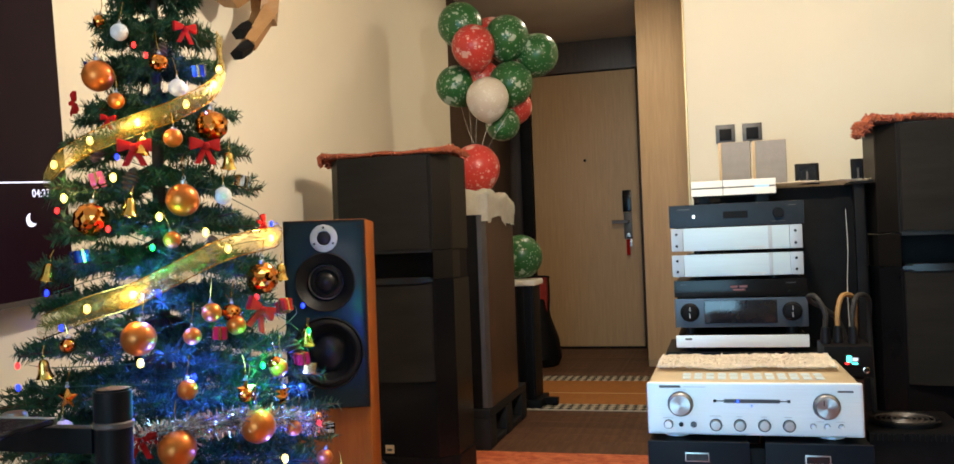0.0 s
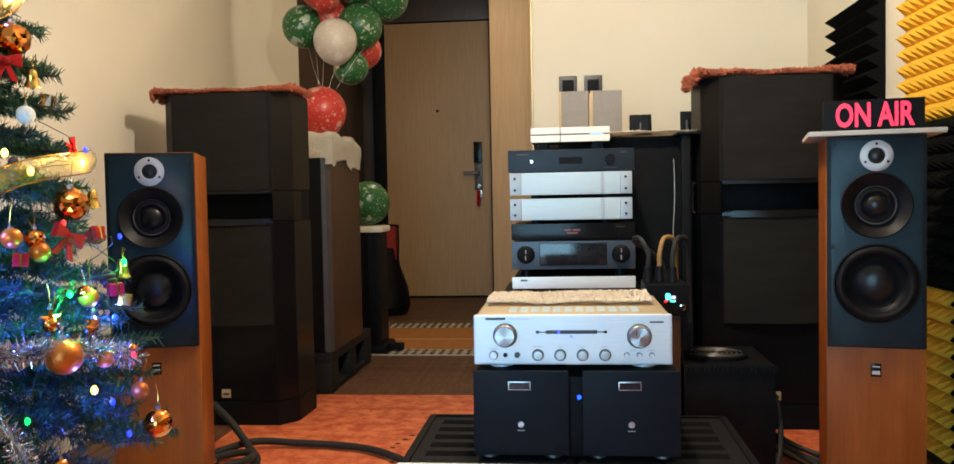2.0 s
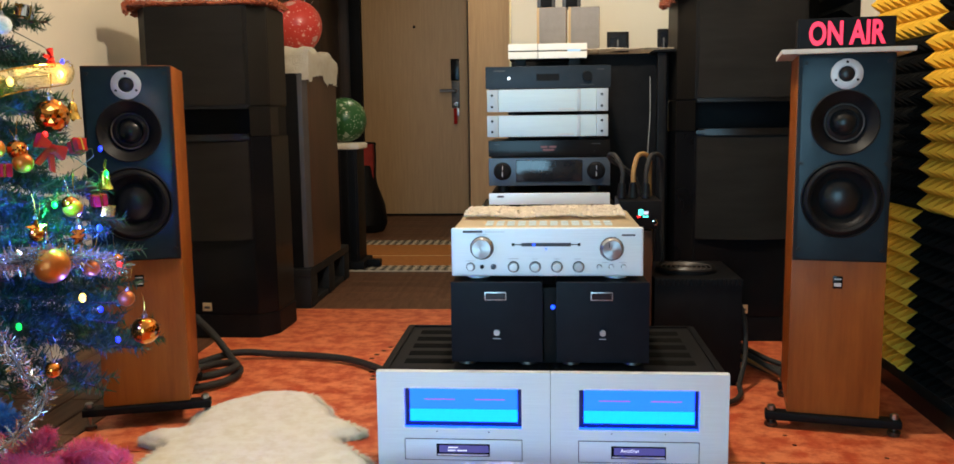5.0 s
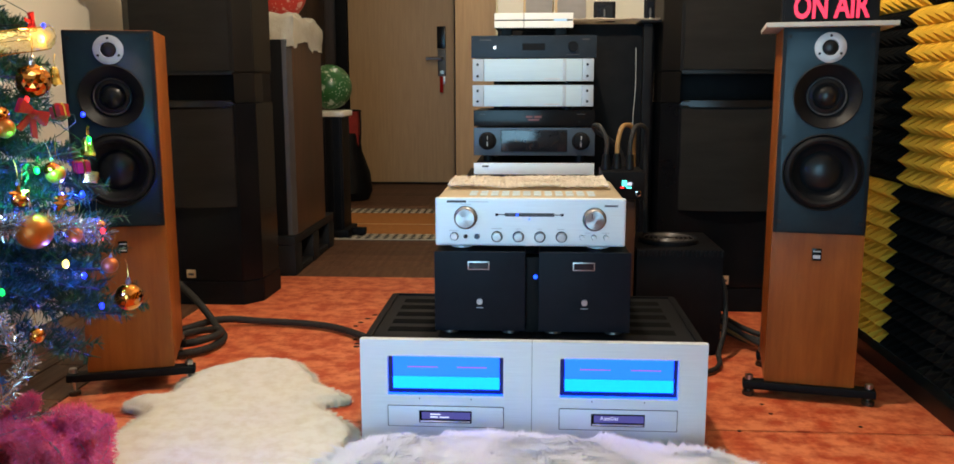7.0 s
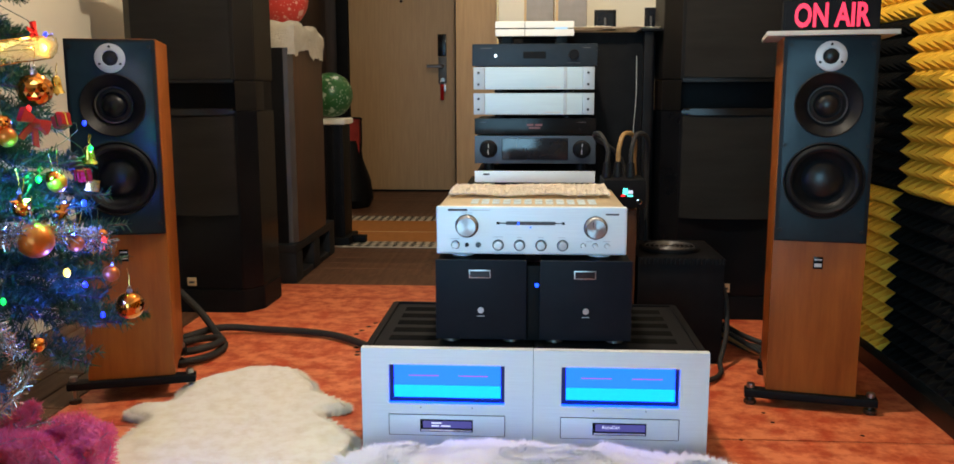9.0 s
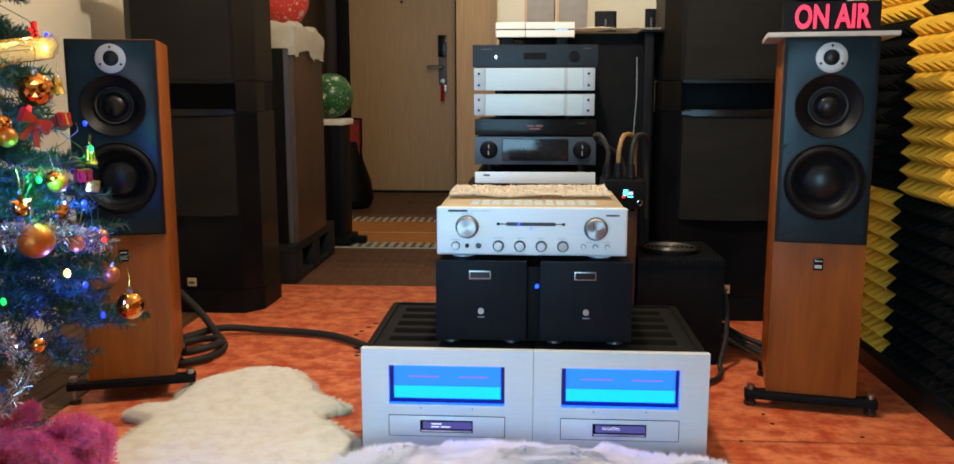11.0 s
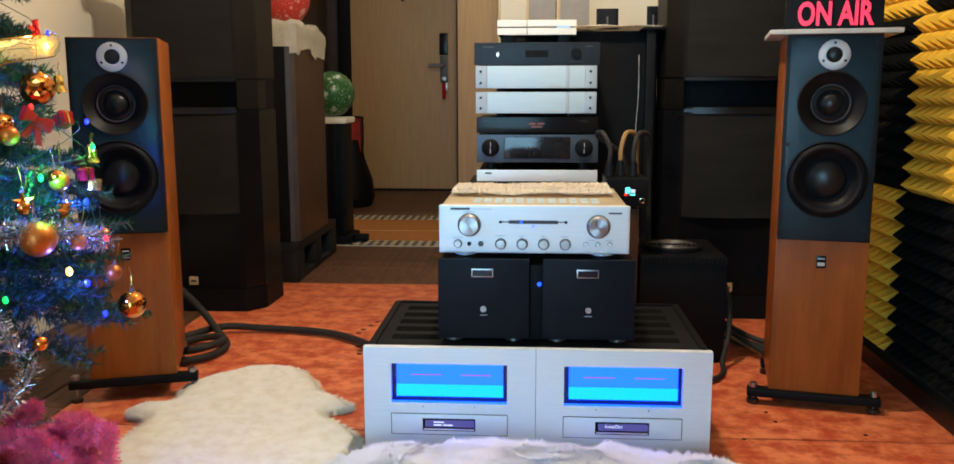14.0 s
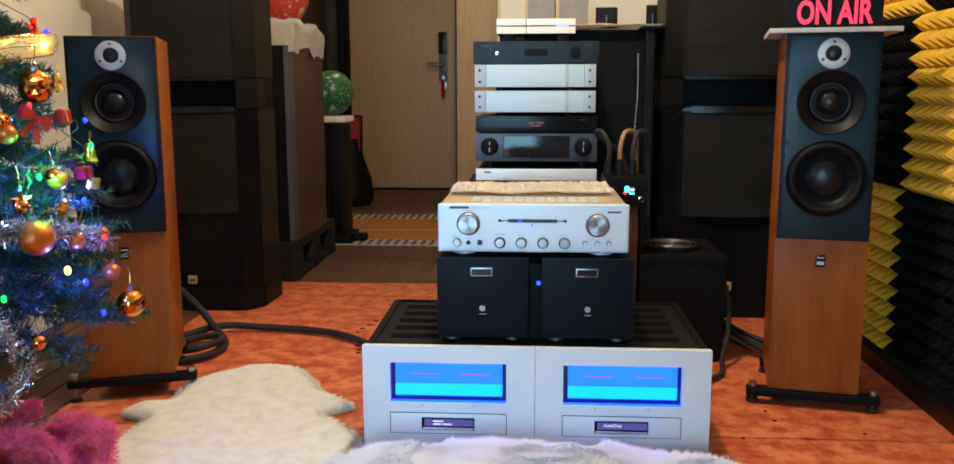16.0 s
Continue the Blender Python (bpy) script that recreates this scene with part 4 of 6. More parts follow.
cab = thing("black_cabinet", "tall black cabinet behind the rack", "cabinet", pose(0, 0, 0))
part("body", one((-0.118, 3.556, 0.0), (0.500, 3.96, 1.092), 0.003), MATT, cab)
part("door", one((-0.116, 3.545, 0.02), (0.498, 3.555, 1.085), 0.002), MATT, cab)
post = thing("speaker_stand", "thin black upright stand beside the cabinet", "stand")
part("post", one((0.437, 3.40, 0.021), (0.470, 3.44, 1.085), 0.003), MATT, post)
part("base_plate", one((0.37, 3.34, 0), (0.54, 3.50, 0.020), 0.004), MATT, post)
part("top_plate", one((0.422, 3.38, 1.086), (0.50, 3.54, 1.094), 0.002), MATT, post)

tufted_mat("crochet_mat", pose(0.25, 3.685, 1.094), 0.54, 0.44, 8, "thin cream crochet mat on the black cabinet", CLOTH_BEIGE, 0.017, 0.005, 900, 0.0)
for x, w in ((-0.018, 0.118), (0.108, 0.124)):
    t = thing("bookshelf_speaker", "small grey-fronted speaker with birch sides", "speaker", pose(x, 3.60, 1.105, 0, 0, -3), "pair of small speakers")
    part("cabinet", one((0, 0.012, 0), (w, 0.13, 0.178), 0.003), PALEWOOD, t)
    part("grille", one((0.010, 0, 0.003), (w - 0.001, 0.0115, 0.176), 0.003), GREY_CLOTH, t, "grey cloth grille")
for x, w, h in ((0.266, 0.088, 0.082), (0.468, 0.05, 0.090)):
    t = thing("picture_frame", "small black framed stand on the cabinet", "frame", pose(x, 3.66, 1.107, -6))
    part("frame", one((0, 0, 0), (w, 0.014, h), 0.004), MATT, t)
    part("panel", one((0.012, -0.0015, 0.012), (w - 0.012, -0.0003, h - 0.012)), SCREEN, t)
    part("stripe", one((w / 2 - 0.004, -0.003, 0.0), (w / 2 + 0.003, -0.0017, h * 0.6), 0.001), GREYSTRIP, t)
for x, k in ((-0.021, 0), (0.098, 1)):
    t = thing("wall_socket", "square grey wall switch with a dark centre", "switch", pose(x, BACKY - 0.012, 1.348), "wall switches")
    part("plate", one((0, 0, 0), (0.086, 0.0118, 0.086), 0.003), GREYSTRIP, t)
    part("rocker", one((0.016, -0.006, 0.012), (0.070, -0.0003, 0.066), 0.003), MATT, t)

# power conditioner with plugs, on a small cube
cube = solo("wooden_cube", one((0.262, 2.74, 0.0), (0.345, 2.99, 0.499), 0.004), SPEAKER_SIDE, "narrow dark red-brown wooden block behind the amplifiers", "block")
dev = thing("headphone_amplifier", "small black device with bright coloured display", "device", pose(0.306, 2.73, 0.5005))
part("case", one((-0.065, 0, 0.004), (0.065, 0.17, 0.092), 0.004), MATT, dev)
part("display", one((-0.012, -0.002, 0.038), (0.030, -0.0003, 0.070)), SCREEN, dev)
for a, b, c, d, m in ((-0.006, 0.008, 0.048, 0.066, G_CYAN), (0.010, 0.024, 0.050, 0.060, G_TEXT), (-0.010, 0.0, 0.041, 0.046, G_RED), (0.008, 0.024, 0.041, 0.046, G_CYAN)):
    part("digits", one((a, -0.003, c), (b, -0.0022, d)), m, dev)
part("socket", lathe(bmesh.new(), [(0.009, 0), (0.009, 0.003), (0.006, 0.0035), (0.0055, 0.0005)], 20, pose(0.045, 0, 0.025, 90)), CHROME, dev)
for x in (-0.04, 0.04):
    part("foot", cyl(bmesh.new(), (x, 0.05, 0), 0.01, 0.0038), RUBBER, dev)
    part("foot", cyl(bmesh.new(), (x, 0.13, 0), 0.01, 0.0038), RUBBER, dev)
for x, y, c in ((0.255, 2.80, CABLE), (0.292, 2.82, CABLE_TAN), (0.330, 2.80, CABLE)):
    pc = thing("power_plug", "black plug with a curved cable", "plug", pose(x, y, 0.593), "plugs on the device")
    part("plug", cyl(bmesh.new(), (0, 0, 0.0), 0.016, 0.05, seg=18, r2=0.011, bevel=0.003), RUBBER, pc)
    part("cable", tube(bmesh.new(), [(0, 0, 0.045), (0.002, 0.005, 0.09), (0.02 if x > 0.27 else -0.02, 0.03, 0.135), (0.06 if x > 0.27 else -0.03, 0.09, 0.12), (0.07, 0.16, 0.02), (0.08, 0.18, -0.3)], 0.0075), c, pc)
wire = solo("thin_cable", tube(bmesh.new(), [(0.424, 3.53, 1.0), (0.426, 3.53, 0.85), (0.420, 3.54, 0.7), (0.424, 3.54, 0.5), (0.43, 3.5, 0.2), (0.44, 3.52, 0.005)], 0.0012, 6), WHITEP, "thin white cable hanging down the cabinet", "cable")

# fan-cooled black amplifier beside the stack
t = thing("fan_amplifier", "black box amplifier with a round fan grille on top", "amplifier", pose(0.49, 2.75, 0))
part("body", one((-0.135, 0, 0.012), (0.135, 0.34, 0.345), 0.004), MATT, t)
for k in range(20):
    part("fin", one((-0.128 + k * 0.0135, -0.010, 0.325), (-0.121 + k * 0.0135, -0.0004, 0.343), 0.001), MATT, t)
for x in (-0.11, 0.11):
    for y in (0.03, 0.30):
        part("foot", cyl(bmesh.new(), (x, y, 0), 0.02, 0.0118), RUBBER, t)
fan = part("fan_housing", lathe(bmesh.new(), [(0.098, 0.346), (0.098, 0.358), (0.092, 0.362), (0.086, 0.358), (0.086, 0.349), (0, 0.349)], 44, pose(-0.015, 0.15, 0)), MATT, t)
for r in (0.02, 0.035, 0.050, 0.065, 0.080):
    part("grille_ring", lathe(bmesh.new(), [(r - 0.0022, 0.358), (r, 0.3605), (r + 0.0022, 0.358), (r, 0.3555), (r - 0.0022, 0.358)], 36, pose(-0.015, 0.15, 0)), GREYSTRIP, fan)
for a in range(4):
    part("grille_bar", one((-0.088, -0.0022, 0.3535), (0.088, 0.0022, 0.3570)), MATT, fan, at=pose(-0.015, 0.15, 0, 0, 0, 45 * a + 20))

# ---- things by the left wall and in the hallway ----
t = thing("walnut_speaker", "tall walnut speaker cabinet standing on a black pallet", "speaker", pose(-1.28, 3.88, 0.181))
part("cabinet", one((-0.22, 0.030, 0), (0.235, 0.57, 0.875), 0.004), SPEAKER_SIDE, t, "dark walnut body")
part("front", one((-0.22, 0.0, 0.0), (0.196, 0.0295, 0.875), 0.004), MATT, t, "black front")
part("edge_strip", prism(bmesh.new(), [(0.1965, 0.0), (0.2165, 0.002), (0.236, 0.0295), (0.1965, 0.0295)], 0.0, 0.875, 0.002), GREYSTRIP, t, "grey rounded edge strip")
pal = thing("plastic_pallet", "black moulded plastic pallet on the floor", "pallet", pose(-1.29, 3.85, 0))
part("deck", one((-0.25, 0.0, 0.140), (0.245, 0.78, 0.180), 0.006), PLASTIC_K, pal)
for x in (-0.25, -0.04, 0.150):
    for y in (0.0, 0.33, 0.66):
        part("block", one((x, y, 0.0), (x + 0.095, y + 0.12, 0.1398), 0.008), PLASTIC_K, pal)
    part("runner", one((x + 0.004, 0.121, 0.0), (x + 0.091, 0.329, 0.028), 0.005), PLASTIC_K, pal)
    part("runner", one((x + 0.004, 0.451, 0.0), (x + 0.091, 0.659, 0.028), 0.005), PLASTIC_K, pal)


def draped_cloth(name, m, w, d, drop, seed, label, mat):
    """A cloth that lies on a flat top and hangs over its front and side."""
    bm = bmesh.new()
    nx, ny = 40, 40
    g = []
    for i in range(nx + 1):
        row = []
        for j in range(ny + 1):
            u, v = i / nx * (w + drop) - w / 2, j / ny * (d + drop) - drop
            hang_x, hang_y = max(0, u - w / 2), max(0, -v)
            f = noise.noise((u * 9 + seed, v * 9, 1)) * 0.6 + noise.noise((u * 24 + seed, v * 24, 5)) * 0.32
            x = min(u, w / 2) + (0.012 + 0.02 * abs(f)) * min(1, hang_x / 0.02) + 0.0
            y = max(v, 0) - (0.012 + 0.02 * abs(f)) * min(1, hang_y / 0.02)
            z = 0.108 + 0.05 * f - max(hang_x, hang_y) * (0.95 + 0.4 * noise.noise((u * 4 + seed, v * 4, 8)))
            row.append(bm.verts.new((x, y, z)))
        g.append(row)
    for i in range(nx):
        for j in range(ny):
            bm.faces.new([g[i][j], g[i + 1][j], g[i + 1][j + 1], g[i][j + 1]])
    bmesh.ops.solidify(bm, geom=bm.faces[:], thickness=0.009)
    return solo(name, bm, mat, label, "cloth", m)


draped_cloth("knit_cloth", pose(-1.28, 3.90, 1.058), 0.47, 0.52, 0.14, 3, "crumpled cream knit cloth draped over the walnut speaker", CLOTH_CREAM)

stool = thing("black_stool", "narrow black fluted stool with a cream cushion", "stool", pose(-1.135, 4.95, 0))
part("base", one((-0.13, -0.13, 0), (0.13, 0.13, 0.05), 0.01), MATT, stool)
part("column", one((-0.10, -0.10, 0.051), (0.10, 0.10, 0.680), 0.004), MATT, stool)
for k in range(5):
    part("flute", one((-0.098 + k * 0.042, -0.115, 0.052), (-0.078 + k * 0.042, -0.1005, 0.675), 0.004), MATT, stool)
part("cushion", one((-0.125, -0.12, 0.681), (0.118, 0.12, 0.715), 0.014, 3), CLOTH_CREAM, stool, "thin cream cushion")
part("foot", one((0.131, -0.05, 0.01), (0.21, 0.0, 0.05), 0.01), MATT, stool)

bag = thing("sports_bag", "slumped black bag with a red upper pouch", "bag", pose(-1.37, 6.55, 0))
bm = lathe(bmesh.new(), [(0, 0), (0.17, 0.0), (0.19, 0.06), (0.16, 0.20), (0.12, 0.36), (0.10, 0.48), (0.09, 0.50), (0, 0.50)], 22)
for v in bm.verts:
    v.co.x += 0.02 * noise.noise(v.co * 9)
    v.co.y += 0.03 * noise.noise(v.co * 7)
part("sack", bm, MATT, bag)
part("pouch", one((-0.12, -0.06, 0.38), (0.10, 0.06, 0.665), 0.02, 3), REDBAG, bag, "red fabric pouch")
part("rim", tube(bmesh.new(), [(-0.12, -0.06, 0.668), (0.10, -0.06, 0.668), (0.115, -0.05, 0.64), (0.118, -0.06, 0.50), (0.112, -0.07, 0.42)], 0.007), MATT, bag, "black strap")
for k in range(5):
    part("print", one((0.03 + 0.012 * (k % 2), -0.0615, 0.40 + 0.022 * k), (0.055 + 0.012 * (k % 2), -0.0605, 0.412 + 0.022 * k)), WHITEP, bag)

# balloons: a bunch tied with ribbons, and loose ones on the cabinets
def balloon(p, r, mat, label, tilt=(0, 0), group="balloon bunch"):
    t = thing("balloon", label, "balloon", pose(*p, tilt[0], tilt[1], 0), group)
    prof = [(0, r * 1.0)] + [(r * math.sin(a), r * math.cos(a) * (1.0 if math.cos(a) > 0 else 1.0 + 0.16 * math.cos(a) ** 2)) for a in np.linspace(0.15, 2.95, 20)] + [(r * 0.06, -r * 1.20), (r * 0.11, -r * 1.26), (0, -r * 1.25)]
    part("skin", lathe(bmesh.new(), prof, 32), mat, t)
    part("knot", ball(bmesh.new(), (0, 0, -r * 1.24), r * 0.09, 10, 8, 0.7), mat, t)
    return t


BUNCH = ((-1.371, 4.75, 2.155, 0.126, BAL_G, (20, -25)), (-1.261, 4.60, 1.992, 0.117, BAL_R, (15, -8)), (-1.226, 4.86, 2.10, 0.11, BAL_R, (0, 0)),
         (-1.108, 4.75, 2.060, 0.122, BAL_G, (15, 15)), (-0.960, 4.85, 1.971, 0.118, BAL_G, (20, 35)), (-1.406, 4.75, 1.815, 0.115, BAL_G, (35, -40)),
         (-1.094, 4.75, 1.802, 0.123, BAL_G, (35, 35)), (-1.179, 4.55, 1.697, 0.113, BAL_W, (10, 0)), (-1.150, 4.76, 1.585, 0.095, BAL_G, (-60, 20)),
         (-1.115, 4.92, 1.70, 0.10, BAL_R, (0, 30)), (-1.27, 4.80, 1.86, 0.10, BAL_R, (0, 0)))
WORD = {BAL_G: "dark green balloon with white snowflake print in a bunch", BAL_R: "red balloon with white snowflake print in a bunch", BAL_W: "white balloon with pale spots hanging in a bunch"}
for x, y, z, r, mt, tilt in BUNCH:
    balloon((x, y, z), r, mt, WORD[mt], tilt)
balloon((-1.190, 4.30, 1.305), 0.122, BAL_R, "red printed balloon resting on the cream cloth", (0, 0), "loose balloons")
balloon((-1.27, 4.50, 1.245), 0.10, BAL_R, "red printed balloon behind another on the cloth", (0, 60), "loose balloons")
balloon((-1.115, 4.93, 0.845), 0.125, BAL_G, "green printed balloon lying on the cream cushion", (70, 30), "loose balloons")
rib = thing("balloon_ribbon", "thin pale ribbons holding the balloon bunch", "ribbon")
for k, (x, y, z) in enumerate(((-1.371, 4.76, 2.00), (-1.261, 4.66, 1.85), (-1.108, 4.76, 1.92), (-0.98, 4.84, 1.83), (-1.18, 4.60, 1.57), (-1.38, 4.74, 1.70))):
    part("ribbon", tube(bmesh.new(), [(x, y, z), ((x - 1.24) / 2, (y + 4.5) / 2, (z + 1.38) / 2), (-1.245 + 0.01 * k, 4.45 + 0.005 * k, 1.32), (-1.25 + 0.012 * k, 4.42, 1.07)], 0.0008, 5), WHITEP, rib)

# wooden faceted leg of a wall sculpture
bm = bmesh.new()


def facet(bm, a, b, ra, rb, seg=5, twist=0.3):
    a, b = Vector(a), Vector(b)
    q = (b - a).normalized().to_track_quat("Z", "Y").to_matrix()
    v = [[bm.verts.new(p + q @ Vector((r[0] * math.cos(6.283 * k / seg + tw), r[1] * math.sin(6.283 * k / seg + tw), 0))) for k in range(seg)] for p, r, tw in ((a, ra, 0), (b, rb, twist))]
    for k in range(seg):
        bm.faces.new([v[0][k], v[0][(k + 1) % seg], v[1][(k + 1) % seg], v[1][k]])
    bm.faces.new(v[0][::-1])
    bm.faces.new(v[1])


facet(bm, (-1.66, 2.45, 2.02), (-1.62, 2.80, 1.82), (0.17, 0.13), (0.07, 0.06), 6)
facet(bm, (-1.64, 2.64, 1.88), (-1.60, 2.97, 1.93), (0.07, 0.07), (0.075, 0.06), 5)
facet(bm, (-1.60, 2.98, 1.97), (-1.60, 2.94, 1.76), (0.075, 0.06), (0.05, 0.045), 5)
facet(bm, (-1.60, 2.95, 1.80), (-1.60, 2.815, 1.650), (0.052, 0.045), (0.030, 0.03), 5)
body_faces = len(bm.faces)
facet(bm, (-1.60, 2.810, 1.646), (-1.60, 2.735, 1.600), (0.028, 0.027), (0.026, 0.022), 5)
facet(bm, (-1.62, 2.850, 1.725), (-1.62, 2.785, 1.685), (0.030, 0.026), (0.027, 0.024), 5)
for k, f in enumerate(bm.faces):
    f.material_index = int(k >= body_faces)
box(bm, (-1.7495, 2.45, 1.85), (-1.66, 2.95, 1.98), 0.01)
sculpture = solo("wall_sculpture", bm, WOODCRAFT, "faceted pale wooden animal leg mounted on the wall", "sculpture", smooth=False)
sculpture.data.materials.append(MATT)

# television on the left wall and the dark table before the tree
tv = thing("television", "large flat television with a dark plum screen", "television", pose(-1.655, 1.26, 1.20, 0, -4, 90))
part("case", one((-0.72, 0.0, -0.425), (0.70, 0.045, 0.425), 0.006), MATT, tv)
part("screen", one((-0.71, -0.004, -0.412), (0.692, -0.0004, 0.416)), G_TV, tv, "dark plum lit screen")
part("lower_edge", one((-0.71, -0.008, -0.426), (0.692, -0.0043, -0.4125)), GREYSTRIP, tv)
part("bracket", one((-0.2, 0.046, -0.15), (0.2, 0.085, 0.15), 0.004), MATT, tv)
part("progress_line", one((0.2, -0.0055, -0.132), (0.635, -0.0045, -0.128)), G_TVTEXT, tv)
letters("digits", "04:27", 0.027, 0.0004, G_TVTEXT, tv, pose(0.600, -0.006, -0.158))
moon = lathe(bmesh.new(), [(0, 0.0005), (0.017, 0.0005), (0.017, -0.0005), (0, -0.0005)], 24, pose(0.562, -0.006, -0.222, 90))
part("icon", moon, G_TVTEXT, tv)
part("icon_shade", lathe(bmesh.new(), [(0, 0.0005), (0.015, 0.0005), (0.015, -0.0005), (0, -0.0005)], 24, pose(0.571, -0.0075, -0.216, 90)), G_TV, tv)

tb = thing("side_table", "black side table with glass shelf and tube leg", "table", pose(-0.835, 1.075, 0, 0, 0, 0))
for x, y in ((0, 0), (-0.62, 0.0), (0, -0.40), (-0.62, -0.40)):
    part("leg", cyl(bmesh.new(), (x, y, 0), 0.0245, 0.742, seg=28, bevel=0.003), MATT, tb, "black tube leg")
    part("collar", lathe(bmesh.new(), [(0.0246, 0.690), (0.0268, 0.692), (0.0268, 0.697), (0.0246, 0.699)], 28, pose(x, y, 0)), GREYSTRIP, tb)
part("rail", one((-0.595, -0.012, 0.655), (-0.026, 0.012, 0.69), 0.004), MATT, tb)
part("rail", one((-0.595, -0.412, 0.655), (-0.026, -0.388, 0.69), 0.004), MATT, tb)
part("glass_shelf", one((-0.63, -0.42, 0.700), (-0.06, -0.04, 0.708), 0.002), SCREEN, tb, "dark glass shelf")
part("shelf_edge", one((-0.63, -0.0395, 0.699), (-0.06, -0.034, 0.709), 0.001), STEEL, tb)
part("rail_bolt", cyl(bmesh.new(), (-0.16, 0.0, 0.6902), 0.016, 0.018, seg=18, bevel=0.002), STEEL, tb)

# ---- cables on the floor ----
cb = thing("floor_cable", "thick black braided cable coiled beside the speaker", "cable")
part("cable", tube(bmesh.new(), [(-1.24, 3.00, 0.16), (-1.16, 2.97, 0.10), (-1.08, 2.92, 0.03), (-1.01, 2.80, 0.018), (-1.03, 2.67, 0.018), (-1.12, 2.62, 0.018), (-1.20, 2.72, 0.018), (-1.14, 2.86, 0.02), (-1.05, 2.86, 0.03), (-1.01, 2.75, 0.045), (-1.06, 2.66, 0.045), (-1.16, 2.66, 0.03)], 0.0125, 10), CABLE, cb)
part("cable", tube(bmesh.new(), [(-1.22, 2.80, 0.018), (-1.10, 2.98, 0.03), (-0.95, 3.02, 0.018), (-0.70, 2.97, 0.018), (-0.52, 2.82, 0.018), (-0.40, 2.62, 0.018), (-0.30, 2.5, 0.04)], 0.0125, 10), CABLE, cb)
cb = thing("speaker_cables", "bundle of black and tan cables on the floor", "cable")
for k, (m2, dy) in enumerate(((CABLE, 0.0), (CABLE, 0.05), (CABLE_TAN, -0.06), (CABLE, 0.10), (CABLE, -0.10))):
    part("cable", tube(bmesh.new(), [(0.66, 3.05 + dy, 0.02 + 0.012 * k), (0.70, 2.98 + dy, 0.015 + 0.01 * k), (0.76, 2.86 + dy, 0.013 + 0.006 * k), (0.86, 2.78 + dy, 0.014), (0.92, 2.70 + dy * 0.4, 0.03), (0.86, 2.62, 0.10)], 0.009, 8), m2, cb)

solo("mains_cable", tube(bmesh.new(), [(0.36, 2.56, 0.013), (0.47, 2.55, 0.013), (0.555, 2.56, 0.013), (0.600, 2.63, 0.013), (0.610, 2.69, 0.03), (0.636, 2.74, 0.10), (0.645, 2.80, 0.20), (0.640, 2.90, 0.26)], 0.008, 10), CABLE, "thick black mains cable bending round the amplifier", "cable")

